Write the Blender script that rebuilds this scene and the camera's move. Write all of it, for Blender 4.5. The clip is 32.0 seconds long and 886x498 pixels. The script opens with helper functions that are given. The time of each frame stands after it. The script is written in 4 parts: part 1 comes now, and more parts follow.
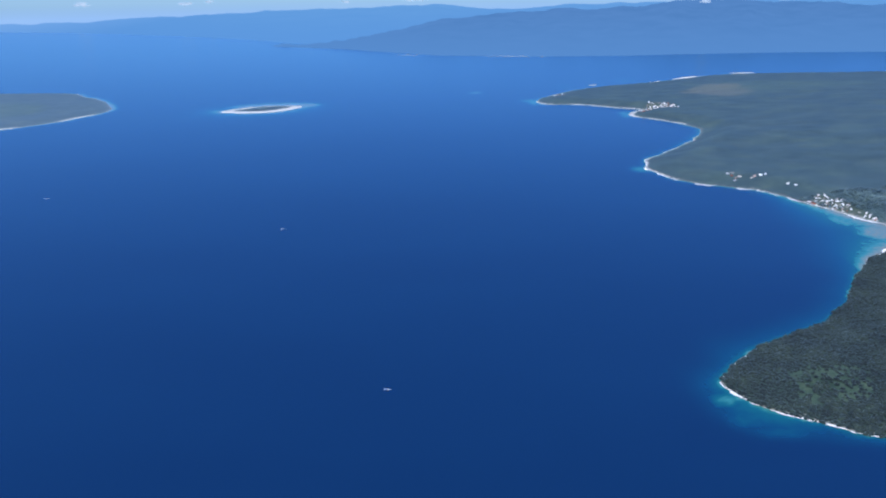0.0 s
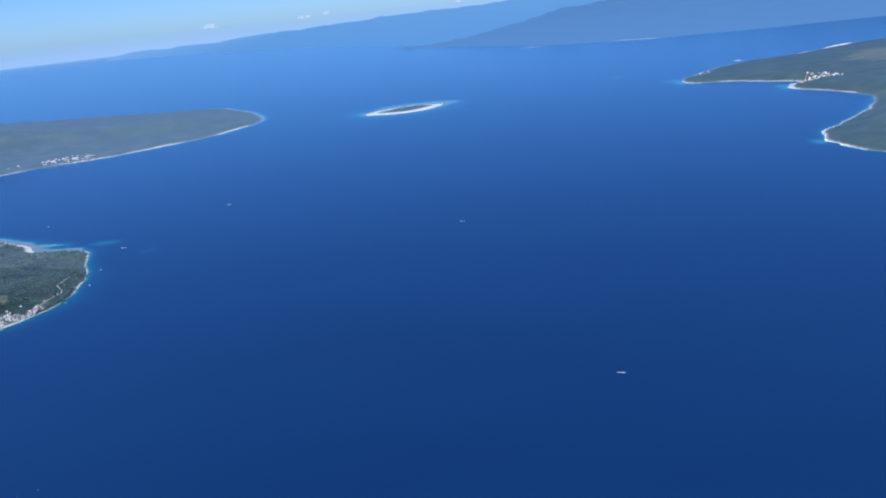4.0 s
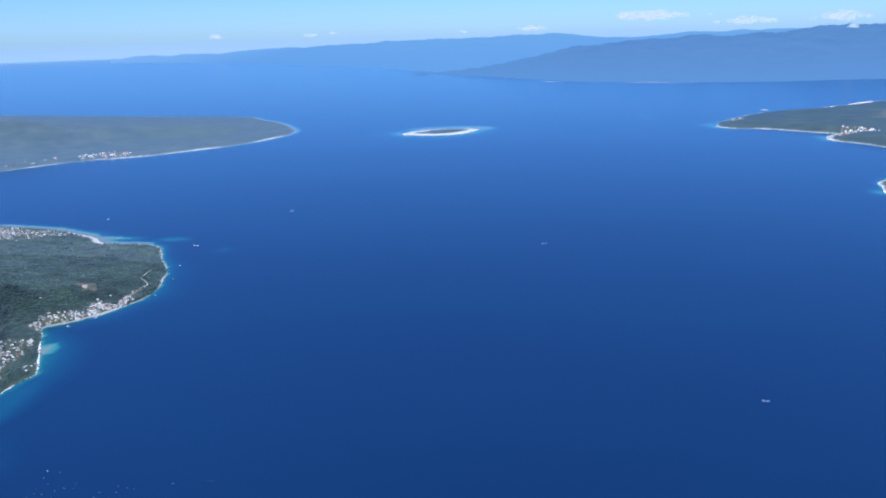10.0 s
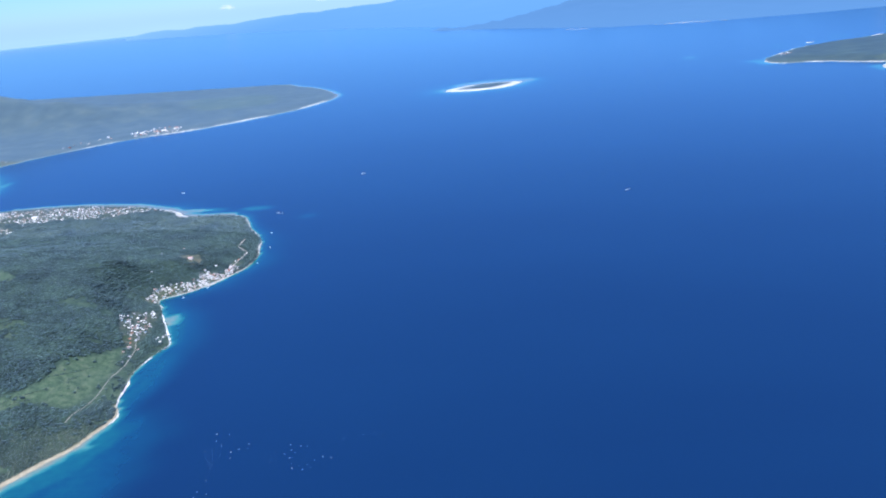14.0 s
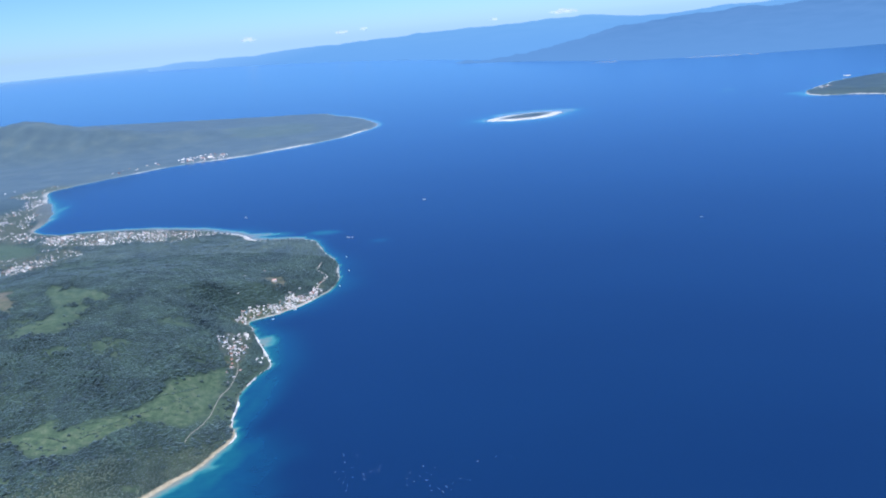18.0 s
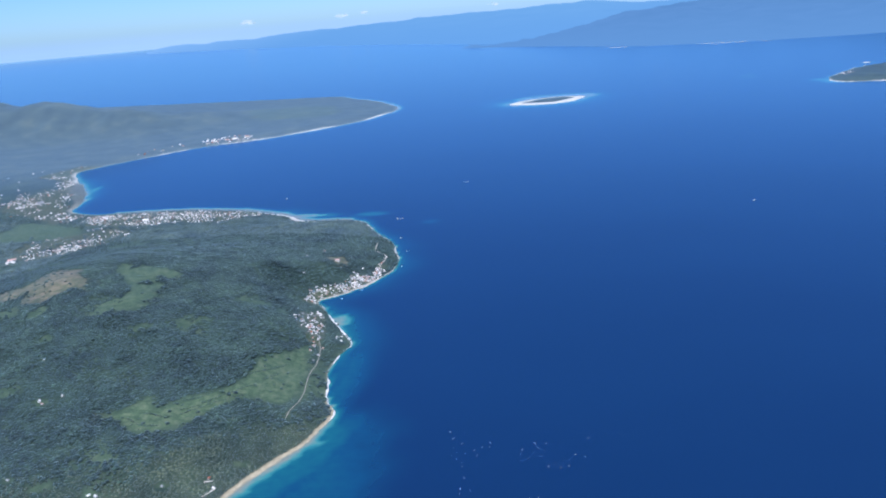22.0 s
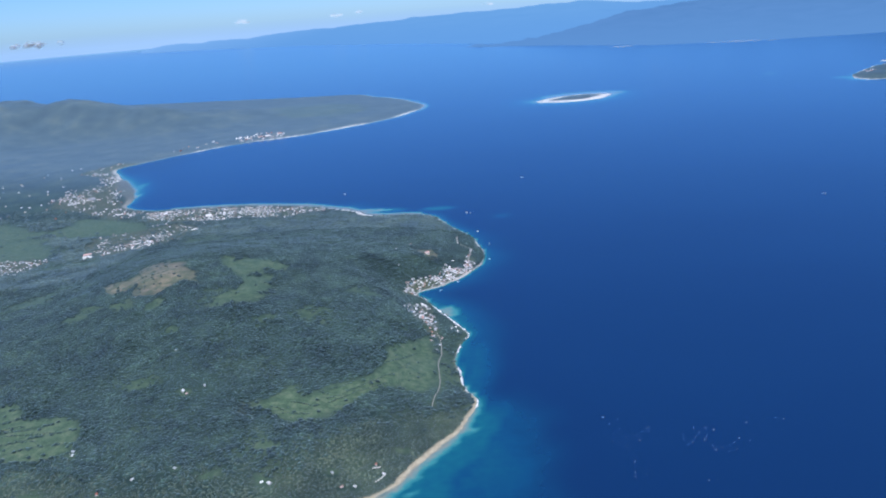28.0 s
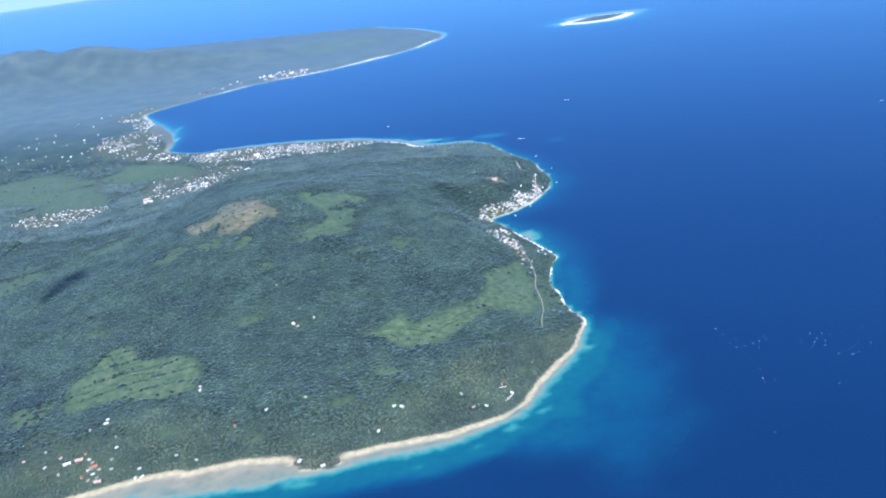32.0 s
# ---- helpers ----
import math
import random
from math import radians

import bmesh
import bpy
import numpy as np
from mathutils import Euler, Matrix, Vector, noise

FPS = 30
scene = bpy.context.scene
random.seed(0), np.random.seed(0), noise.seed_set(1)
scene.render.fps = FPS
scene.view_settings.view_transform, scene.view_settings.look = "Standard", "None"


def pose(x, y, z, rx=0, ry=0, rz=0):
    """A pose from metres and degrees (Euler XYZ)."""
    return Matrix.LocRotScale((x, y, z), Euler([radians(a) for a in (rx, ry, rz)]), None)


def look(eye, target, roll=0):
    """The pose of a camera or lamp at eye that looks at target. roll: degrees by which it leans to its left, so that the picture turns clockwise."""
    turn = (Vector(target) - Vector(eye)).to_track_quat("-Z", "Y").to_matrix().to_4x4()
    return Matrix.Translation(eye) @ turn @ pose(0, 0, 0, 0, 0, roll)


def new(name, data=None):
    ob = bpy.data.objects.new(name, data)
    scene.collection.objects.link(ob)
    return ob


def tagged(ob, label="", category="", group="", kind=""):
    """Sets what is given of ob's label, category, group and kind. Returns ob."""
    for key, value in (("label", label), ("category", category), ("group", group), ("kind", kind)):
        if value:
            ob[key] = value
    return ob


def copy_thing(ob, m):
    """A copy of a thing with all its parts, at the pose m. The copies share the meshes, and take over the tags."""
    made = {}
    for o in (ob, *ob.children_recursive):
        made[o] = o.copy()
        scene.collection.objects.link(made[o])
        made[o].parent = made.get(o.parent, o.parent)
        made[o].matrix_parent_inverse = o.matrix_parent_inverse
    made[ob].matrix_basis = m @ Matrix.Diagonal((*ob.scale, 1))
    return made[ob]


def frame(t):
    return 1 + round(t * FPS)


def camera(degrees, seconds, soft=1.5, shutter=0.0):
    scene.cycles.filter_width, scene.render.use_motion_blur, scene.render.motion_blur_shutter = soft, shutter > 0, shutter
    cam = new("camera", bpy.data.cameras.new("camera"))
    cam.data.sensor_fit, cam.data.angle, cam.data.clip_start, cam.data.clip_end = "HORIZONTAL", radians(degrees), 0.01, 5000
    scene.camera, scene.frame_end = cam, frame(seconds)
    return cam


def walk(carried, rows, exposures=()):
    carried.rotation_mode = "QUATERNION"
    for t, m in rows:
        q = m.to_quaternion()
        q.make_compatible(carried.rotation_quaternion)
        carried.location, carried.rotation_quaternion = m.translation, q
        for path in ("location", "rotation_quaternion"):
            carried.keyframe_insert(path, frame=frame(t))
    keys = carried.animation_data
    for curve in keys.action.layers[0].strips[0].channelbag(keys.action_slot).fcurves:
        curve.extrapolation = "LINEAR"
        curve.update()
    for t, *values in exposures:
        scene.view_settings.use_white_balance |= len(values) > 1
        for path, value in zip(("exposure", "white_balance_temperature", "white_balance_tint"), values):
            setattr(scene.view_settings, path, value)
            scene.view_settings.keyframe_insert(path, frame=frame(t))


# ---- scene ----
cam = camera(58.7, 32.0, soft=2.1)
PATH = [
    (0, (-1.75, -1.686, 112.925), (-1.738, 0.218, 112.312), -1.0),
    (0.5, (-6.384, -2.505, 112.766), (-6.424, -0.598, 112.162), -2.1),
    (1, (-10.918, -3.483, 112.464), (-11.044, -1.573, 111.884), -3.5),
    (1.5, (-15.39, -4.042, 112.079), (-15.565, -2.134, 111.507), -4.7),
    (2, (-19.547, -4.018, 111.702), (-19.764, -2.115, 111.129), -5.5),
    (2.5, (-23.484, -3.222, 111.249), (-23.743, -1.325, 110.668), -6.0),
    (3, (-27.298, -2.394, 110.843), (-27.569, -0.504, 110.248), -6.2),
    (3.5, (-31.095, -2.138, 110.556), (-31.376, -0.251, 109.955), -6.4),
    (5.5, (-47.337, -3.624, 109.566), (-47.617, -1.739, 108.959), -5.6),
    (6, (-51.972, -4.336, 109.35), (-52.253, -2.452, 108.742), -5.4),
    (6.5, (-56.663, -5.027, 109.115), (-56.943, -3.144, 108.505), -5.3),
    (7, (-61.126, -5.721, 109.004), (-61.398, -3.837, 108.391), -4.7),
    (7.5, (-65.362, -6.274, 108.896), (-65.624, -4.387, 108.289), -3.9),
    (8, (-69.63, -7.279, 108.883), (-69.891, -5.386, 108.291), -3.2),
    (8.5, (-73.832, -7.919, 108.832), (-74.089, -6.019, 108.264), -2.8),
    (9, (-78.003, -8.391, 108.756), (-78.259, -6.486, 108.202), -2.5),
    (9.5, (-82.246, -8.937, 108.704), (-82.489, -7.03, 108.154), -1.7),
    (10, (-86.614, -9.554, 108.729), (-86.841, -7.641, 108.19), -1.6),
    (10.5, (-90.828, -10.071, 108.776), (-91.093, -8.164, 108.236), -2.5),
    (11, (-94.931, -10.836, 108.9), (-95.237, -8.937, 108.351), -3.4),
    (11.5, (-98.877, -11.893, 109.081), (-99.189, -9.997, 108.527), -3.8),
    (12, (-102.973, -13.545, 109.152), (-103.282, -11.651, 108.589), -3.9),
    (12.5, (-107.121, -14.764, 109.201), (-107.422, -12.876, 108.613), -4.5),
    (13, (-111.248, -15.346, 109.22), (-111.526, -13.465, 108.601), -5.1),
    (13.5, (-115.557, -15.67, 109.151), (-115.826, -13.794, 108.512), -5.5),
    (14, (-119.755, -15.47, 109.071), (-120.037, -13.595, 108.436), -5.6),
    (14.5, (-124.177, -15.787, 108.977), (-124.469, -13.909, 108.355), -5.7),
    (16.5, (-140.592, -16.777, 108.043), (-140.891, -14.89, 107.45), -4.8),
    (17, (-144.582, -17.286, 108.025), (-144.877, -15.392, 107.456), -4.5),
    (17.5, (-148.537, -18.05, 108.031), (-148.831, -16.151, 107.476), -4.9),
    (18, (-152.518, -18.571, 108.156), (-152.82, -16.674, 107.6), -5.2),
    (18.5, (-156.299, -18.854, 108.183), (-156.611, -16.959, 107.626), -5.4),
    (19, (-160.18, -19.351, 108.136), (-160.496, -17.457, 107.575), -5.4),
    (19.5, (-163.998, -19.997, 108.074), (-164.312, -18.103, 107.511), -5.4),
    (20, (-167.735, -20.527, 108.077), (-168.042, -18.637, 107.5), -5.4),
    (20.5, (-171.602, -20.904, 108.094), (-171.905, -19.016, 107.509), -5.2),
    (21, (-175.321, -21.348, 108.072), (-175.618, -19.458, 107.489), -5.0),
    (21.5, (-178.945, -21.94, 108.152), (-179.235, -20.049, 107.568), -4.9),
    (22, (-182.605, -22.741, 108.257), (-182.892, -20.852, 107.666), -4.7),
    (22.5, (-186.277, -23.536, 108.362), (-186.567, -21.649, 107.765), -4.5),
    (23, (-190.079, -24.068, 108.492), (-190.369, -22.183, 107.892), -4.2),
    (23.5, (-193.621, -24.717, 108.418), (-193.91, -22.827, 107.828), -3.9),
    (24, (-197.248, -25.202, 108.435), (-197.527, -23.301, 107.881), -3.6),
    (24.5, (-201.193, -25.986, 108.512), (-201.462, -24.07, 108.003), -3.3),
    (25, (-204.747, -26.763, 108.591), (-205.016, -24.842, 108.103), -3.2),
    (25.5, (-208.191, -27.554, 108.733), (-208.469, -25.635, 108.245), -3.2),
    (27.5, (-222.856, -29.863, 108.979), (-223.14, -27.961, 108.43), -4.6),
    (28, (-226.385, -30.416, 108.97), (-226.64, -28.523, 108.377), -4.6),
    (28.5, (-230.096, -30.745, 108.957), (-230.331, -28.861, 108.328), -4.3),
    (29, (-233.789, -31.093, 108.835), (-234.012, -29.211, 108.197), -4.4),
    (29.5, (-237.211, -31.652, 108.89), (-237.423, -29.768, 108.252), -4.9),
    (30, (-240.658, -32.372, 108.933), (-240.871, -30.506, 108.244), -5.8),
    (30.5, (-244.322, -32.874, 108.891), (-244.546, -31.034, 108.14), -6.5),
    (31, (-248.016, -33.157, 108.85), (-248.272, -31.332, 108.072), -7.2),
    (31.5, (-251.483, -33.652, 108.844), (-251.763, -31.831, 108.065), -7.7),
    (32, (-254.936, -34.222, 108.99), (-255.208, -32.387, 108.242), -7.7),
]
walk(cam, [(t, look(eye, target, roll)) for t, eye, target, roll in PATH],
     [(0, 0.07, 6200, 10), (7, 0.17, 6300, 10), (9, 0.15, 6300, 10), (10, 0.3, 6350, 10), (12, 0.38, 6400, 10), (14, 0.6, 6430, 10), (17, 0.5, 6520, 10), (18, 0.45, 6520, 10),
      (19, 0.33, 6520, 10), (22, 0.36, 6500, 10), (24, 0.36, 6450, 10), (25, 0.24, 6400, 10), (28, 0.24, 6450, 10), (29, 0.36, 6450, 10), (30, 0.36, 6450, 9), (31, 0.82, 6450, 7), (32, 0.78, 6450, 6)])

# ---- world, sun ----
SUN_EL, SUN_AZ = 58.0, 190.0          # degrees; azimuth clockwise from the y axis
world = bpy.data.worlds.new("sky_world")
scene.world = world
world.use_nodes = True
wn, wl = world.node_tree.nodes, world.node_tree.links
wn.clear()
sky = wn.new("ShaderNodeTexSky")
sky.sky_type, sky.sun_disc = "NISHITA", False
sky.sun_elevation, sky.sun_rotation = radians(SUN_EL), radians(SUN_AZ)
sky.altitude, sky.air_density, sky.dust_density, sky.ozone_density = 1400, 1.0, 0.6, 3.5
tint = wn.new("ShaderNodeMix")
tint.data_type, tint.blend_type = "RGBA", "MULTIPLY"
tint.inputs[0].default_value = 1.0
tint.inputs[7].default_value = (0.40, 0.64, 1.10, 1)
wbg, wout = wn.new("ShaderNodeBackground"), wn.new("ShaderNodeOutputWorld")
wbg.inputs["Strength"].default_value = 0.12
wl.new(sky.outputs[0], tint.inputs[6])
wl.new(tint.outputs[2], wbg.inputs[0])
wl.new(wbg.outputs[0], wout.inputs[0])

sun_data = bpy.data.lights.new("sun", "SUN")
sun_data.energy, sun_data.angle, sun_data.color = 4.0, radians(0.55), (1.0, 0.99, 0.97)
sun = new("sun", sun_data)
sa, se = radians(SUN_AZ), radians(SUN_EL)
SUN_DIR = Vector((math.sin(sa) * math.cos(se), math.cos(sa) * math.cos(se), math.sin(se)))
sun.matrix_world = look((0, 0, 400), Vector((0, 0, 400)) - SUN_DIR)

# ---- numeric helpers ----
RNG = np.random.default_rng(7)


def value_noise(x, y, seed):
    """Smooth lattice noise in 0..1 for arrays."""
    xi, yi = np.floor(x).astype(np.int64), np.floor(y).astype(np.int64)
    fx, fy = x - xi, y - yi
    fx, fy = fx * fx * (3 - 2 * fx), fy * fy * (3 - 2 * fy)

    def h(a, b):
        n = (a * 374761393 + b * 668265263 + seed * 1274126177) & 0xFFFFFFFF
        n = ((n ^ (n >> 13)) * 1274126177) & 0xFFFFFFFF
        return ((n ^ (n >> 16)) & 0xFFFF) / 65535.0
    a, b, c, d = h(xi, yi), h(xi + 1, yi), h(xi, yi + 1), h(xi + 1, yi + 1)
    return (a * (1 - fx) + b * fx) * (1 - fy) + (c * (1 - fx) + d * fx) * fy


def fbm(x, y, size, seed, octaves=4):
    """Fractal noise, about -1..1, whose largest features are size metres wide."""
    total, amp, norm = 0.0, 1.0, 0.0
    for o in range(octaves):
        total = total + amp * (value_noise(x / size + 17.3 * o, y / size - 9.1 * o, seed + o) * 2 - 1)
        norm += amp
        amp, size = amp * 0.5, size * 0.5
    return total / norm


def smooth_ring(points, steps=4):
    """A closed Catmull-Rom curve through plan points."""
    p, out = np.array(points, float), []
    n = len(p)
    for i in range(n):
        a, b, c, d = p[i - 1], p[i], p[(i + 1) % n], p[(i + 2) % n]
        for k in range(steps):
            t = k / steps
            out.append(0.5 * (2 * b + (c - a) * t + (2 * a - 5 * b + 4 * c - d) * t * t + (3 * b - a - 3 * c + d) * t ** 3))
    return np.array(out)


def ring_distance(x, y, ring):
    """Signed distance to a closed outline, positive inside."""
    best = np.full(x.shape, 1e18)
    inside = np.zeros(x.shape, bool)
    for (ax, ay), (bx, by) in zip(ring, np.roll(ring, -1, 0)):
        dx, dy = bx - ax, by - ay
        t = np.clip(((x - ax) * dx + (y - ay) * dy) / (dx * dx + dy * dy + 1e-12), 0, 1)
        best = np.minimum(best, (x - ax - t * dx) ** 2 + (y - ay - t * dy) ** 2)
        if abs(dy) > 1e-9:
            inside ^= ((ay > y) != (by > y)) & (x < ax + (y - ay) * dx / dy)
    return np.where(inside, 1, -1) * np.sqrt(best)


def line_distance(x, y, points):
    best = np.full(np.shape(x), 1e18)
    for (ax, ay), (bx, by) in zip(points[:-1], points[1:]):
        dx, dy = bx - ax, by - ay
        t = np.clip(((x - ax) * dx + (y - ay) * dy) / (dx * dx + dy * dy + 1e-12), 0, 1)
        best = np.minimum(best, (x - ax - t * dx) ** 2 + (y - ay - t * dy) ** 2)
    return np.sqrt(best)


def ramp01(v, lo, hi):
    t = np.clip((v - lo) / (hi - lo), 0, 1)
    return t * t * (3 - 2 * t)


def mesh_from(name, verts, faces, material, smooth=True, attributes=()):
    """A mesh object from arrays; attributes: (name, values per vertex)."""
    me = bpy.data.meshes.new(name)
    verts, faces = np.asarray(verts, np.float32), np.asarray(faces, np.int32)
    k = faces.shape[1]
    me.vertices.add(len(verts))
    me.vertices.foreach_set("co", verts.ravel())
    me.loops.add(faces.size)
    me.loops.foreach_set("vertex_index", faces.ravel())
    me.polygons.add(len(faces))
    me.polygons.foreach_set("loop_start", np.arange(0, faces.size, k, dtype=np.int32))
    me.polygons.foreach_set("use_smooth", np.full(len(faces), smooth, dtype=bool))
    for key, values in attributes:
        at = me.attributes.new(key, "FLOAT", "POINT")
        at.data.foreach_set("value", np.asarray(values, np.float32).ravel())
    me.update(calc_edges=True)
    me.materials.append(material)
    return new(name, me)


def grid_faces(nx, ny, keep=None):
    i = np.arange(nx * ny).reshape(ny, nx)
    f = np.stack([i[:-1, :-1], i[:-1, 1:], i[1:, 1:], i[1:, :-1]], -1).reshape(-1, 4)
    return f if keep is None else f[keep[f].any(1)]


def part(name, bm, material, parent, label=""):
    """A bmesh as one mesh object under a thing."""
    me = bpy.data.meshes.new(name)
    bm.to_mesh(me)
    bm.free()
    me.materials.append(material)
    ob = new(name, me)
    ob.parent = parent
    return tagged(ob, label) if label else ob


def steps(*spans):
    """Grid lines from (start, end, spacing) spans."""
    out = [np.arange(a, b, s) for a, b, s in spans]
    return np.append(np.concatenate(out), spans[-1][1])


# ---- materials ----
def shader(name, rough=0.8, **inputs):
    m = bpy.data.materials.new(name)
    m.use_nodes = True
    b = m.node_tree.nodes["Principled BSDF"]
    b.inputs["Roughness"].default_value = rough
    for key, value in inputs.items():
        b.inputs[key.replace("_", " ")].default_value = value
    return m, m.node_tree.nodes, m.node_tree.links, b


def noise_node(n, l, scale, detail=4.0, vector=None, stretch=(1, 1, 1)):
    geo, mp, tx = n.new("ShaderNodeNewGeometry"), n.new("ShaderNodeMapping"), n.new("ShaderNodeTexNoise")
    mp.inputs["Scale"].default_value = stretch
    tx.inputs["Scale"].default_value, tx.inputs["Detail"].default_value = scale, detail
    l.new(geo.outputs["Position"], mp.inputs[0])
    l.new(mp.outputs[0], tx.inputs["Vector"])
    return tx.outputs["Fac"]


def ramp_node(n, l, source, *stops):
    r = n.new("ShaderNodeValToRGB")
    el = r.color_ramp.elements
    while len(el) < len(stops):
        el.new(0.5)
    for e, (pos, colour) in zip(el, stops):
        e.position, e.color = pos, (*colour, 1)
    l.new(source, r.inputs[0])
    return r.outputs[0]


def blend(n, l, fac, a, b, mode="MIX"):
    mx = n.new("ShaderNodeMix")
    mx.data_type, mx.blend_type = "RGBA", mode
    for slot, v in ((0, fac), (6, a), (7, b)):
        if isinstance(v, (int, float)):
            mx.inputs[slot].default_value = v
        elif isinstance(v, tuple):
            mx.inputs[slot].default_value = (*v, 1)
        else:
            l.new(v, mx.inputs[slot])
    return mx.outputs[2]


def attribute(n, key):
    a = n.new("ShaderNodeAttribute")
    a.attribute_name = key
    return a.outputs["Fac"]


def bump(n, l, b, height, strength, distance):
    bp = n.new("ShaderNodeBump")
    bp.inputs["Strength"].default_value, bp.inputs["Distance"].default_value = strength, distance
    l.new(height, bp.inputs["Height"])
    l.new(bp.outputs[0], b.inputs["Normal"])


# open water: deep blue, turquoise over the shelves, sky gloss
def make_water():
    m, n, l, b = shader("sea_water", 0.6)
    b.inputs["Specular IOR Level"].default_value = 0.0
    depth = attribute(n, "shallow")
    patches = ramp_node(n, l, noise_node(n, l, 0.35, 7), (0.34, (0.72, 0.72, 0.72)), (0.66, (1.2, 1.2, 1.2)))
    mottled = blend(n, l, 0.5, depth, blend(n, l, 1.0, depth, patches, "MULTIPLY"), "MIX")
    sep = n.new("ShaderNodeRGBToBW")
    l.new(mottled, sep.inputs[0])
    colour = ramp_node(n, l, sep.outputs[0], (0.0, (0.0028, 0.025, 0.088)), (0.16, (0.0032, 0.060, 0.138)), (0.42, (0.007, 0.122, 0.160)),
                       (0.62, (0.044, 0.25, 0.25)), (0.82, (0.17, 0.275, 0.25)), (1.0, (0.27, 0.265, 0.205)))
    wide = noise_node(n, l, 0.006, 3, stretch=(1, 2.2, 1))
    colour = blend(n, l, 1.0, colour, ramp_node(n, l, wide, (0.3, (0.88, 0.9, 0.93)), (0.7, (1.12, 1.1, 1.06))), "MULTIPLY")
    l.new(colour, b.inputs["Base Color"])
    bump(n, l, b, noise_node(n, l, 0.9, 4), 0.1, 0.10)
    # the sky's mirror image in the rippled surface, stronger at a flat angle
    gloss, edge, both = n.new("ShaderNodeBsdfGlossy"), n.new("ShaderNodeFresnel"), n.new("ShaderNodeMixShader")
    gloss.inputs["Color"].default_value, gloss.inputs["Roughness"].default_value = (0.72, 0.93, 1.0, 1), 0.18
    edge.inputs["IOR"].default_value = 2.0
    l.new(edge.outputs[0], both.inputs[0])
    l.new(b.outputs[0], both.inputs[1])
    l.new(gloss.outputs[0], both.inputs[2])
    l.new(both.outputs[0], n["Material Output"].inputs[0])
    return m


def make_ground():
    m, n, l, b = shader("island_ground", 0.8, Sheen_Weight=0.55, Sheen_Roughness=0.36)
    b.inputs["Sheen Tint"].default_value = (0.48, 0.79, 0.96, 1)
    b.inputs["Specular IOR Level"].default_value = 0.2
    # haze over distant land is painted in: more sheen, paler and bluer tone
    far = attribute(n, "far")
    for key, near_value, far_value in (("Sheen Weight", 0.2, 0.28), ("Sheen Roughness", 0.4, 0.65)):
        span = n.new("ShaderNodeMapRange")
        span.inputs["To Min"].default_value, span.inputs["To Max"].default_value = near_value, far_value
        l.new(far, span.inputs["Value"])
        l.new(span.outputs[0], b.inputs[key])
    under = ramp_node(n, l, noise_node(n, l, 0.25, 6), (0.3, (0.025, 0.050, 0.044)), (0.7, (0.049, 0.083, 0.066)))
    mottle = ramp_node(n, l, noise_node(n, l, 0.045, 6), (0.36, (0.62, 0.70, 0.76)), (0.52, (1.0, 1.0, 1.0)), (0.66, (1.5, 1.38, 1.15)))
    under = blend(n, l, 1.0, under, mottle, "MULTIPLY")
    hazed_woods = ramp_node(n, l, noise_node(n, l, 0.06, 7), (0.3, (0.048, 0.082, 0.108)), (0.52, (0.064, 0.103, 0.124)), (0.72, (0.096, 0.134, 0.139)))
    under = blend(n, l, far, under, hazed_woods)
    grass = ramp_node(n, l, noise_node(n, l, 0.5, 6), (0.32, (0.054, 0.099, 0.062)), (0.52, (0.088, 0.140, 0.084)), (0.7, (0.136, 0.176, 0.115)))
    tufts = ramp_node(n, l, noise_node(n, l, 2.2, 4), (0.34, (0.66, 0.72, 0.72)), (0.6, (1.12, 1.1, 1.05)))
    grass = blend(n, l, 1.0, grass, tufts, "MULTIPLY")
    soil = ramp_node(n, l, noise_node(n, l, 0.35, 6), (0.35, (0.11, 0.13, 0.080)), (0.5, (0.22, 0.20, 0.13)), (0.68, (0.32, 0.265, 0.195)))
    sand = ramp_node(n, l, noise_node(n, l, 0.8, 5), (0.3, (0.36, 0.305, 0.21)), (0.7, (0.53, 0.465, 0.335)))
    coral = ramp_node(n, l, noise_node(n, l, 0.3, 5), (0.3, (0.54, 0.525, 0.48)), (0.7, (0.70, 0.68, 0.63)))
    sand = blend(n, l, attribute(n, "coral"), sand, coral)
    wet = ramp_node(n, l, noise_node(n, l, 0.28, 6), (0.32, (0.17, 0.18, 0.155)), (0.5, (0.235, 0.23, 0.19)), (0.7, (0.285, 0.265, 0.21)))
    sand = blend(n, l, attribute(n, "wet"), sand, wet)
    film = ramp_node(n, l, noise_node(n, l, 0.22, 6), (0.34, (0.115, 0.175, 0.165)), (0.66, (0.215, 0.225, 0.185)))
    sand = blend(n, l, attribute(n, "film"), sand, film)
    town = ramp_node(n, l, noise_node(n, l, 0.7, 5), (0.38, (0.045, 0.078, 0.045)), (0.56, (0.085, 0.10, 0.07)), (0.72, (0.20, 0.185, 0.15)))
    c = blend(n, l, attribute(n, "field"), under, grass)
    c = blend(n, l, attribute(n, "bare"), c, soil)
    c = blend(n, l, attribute(n, "built"), c, town)
    c = blend(n, l, attribute(n, "sand"), c, sand)
    l.new(c, b.inputs["Base Color"])
    bump(n, l, b, noise_node(n, l, 1.3, 5), 0.5, 0.3)
    return m


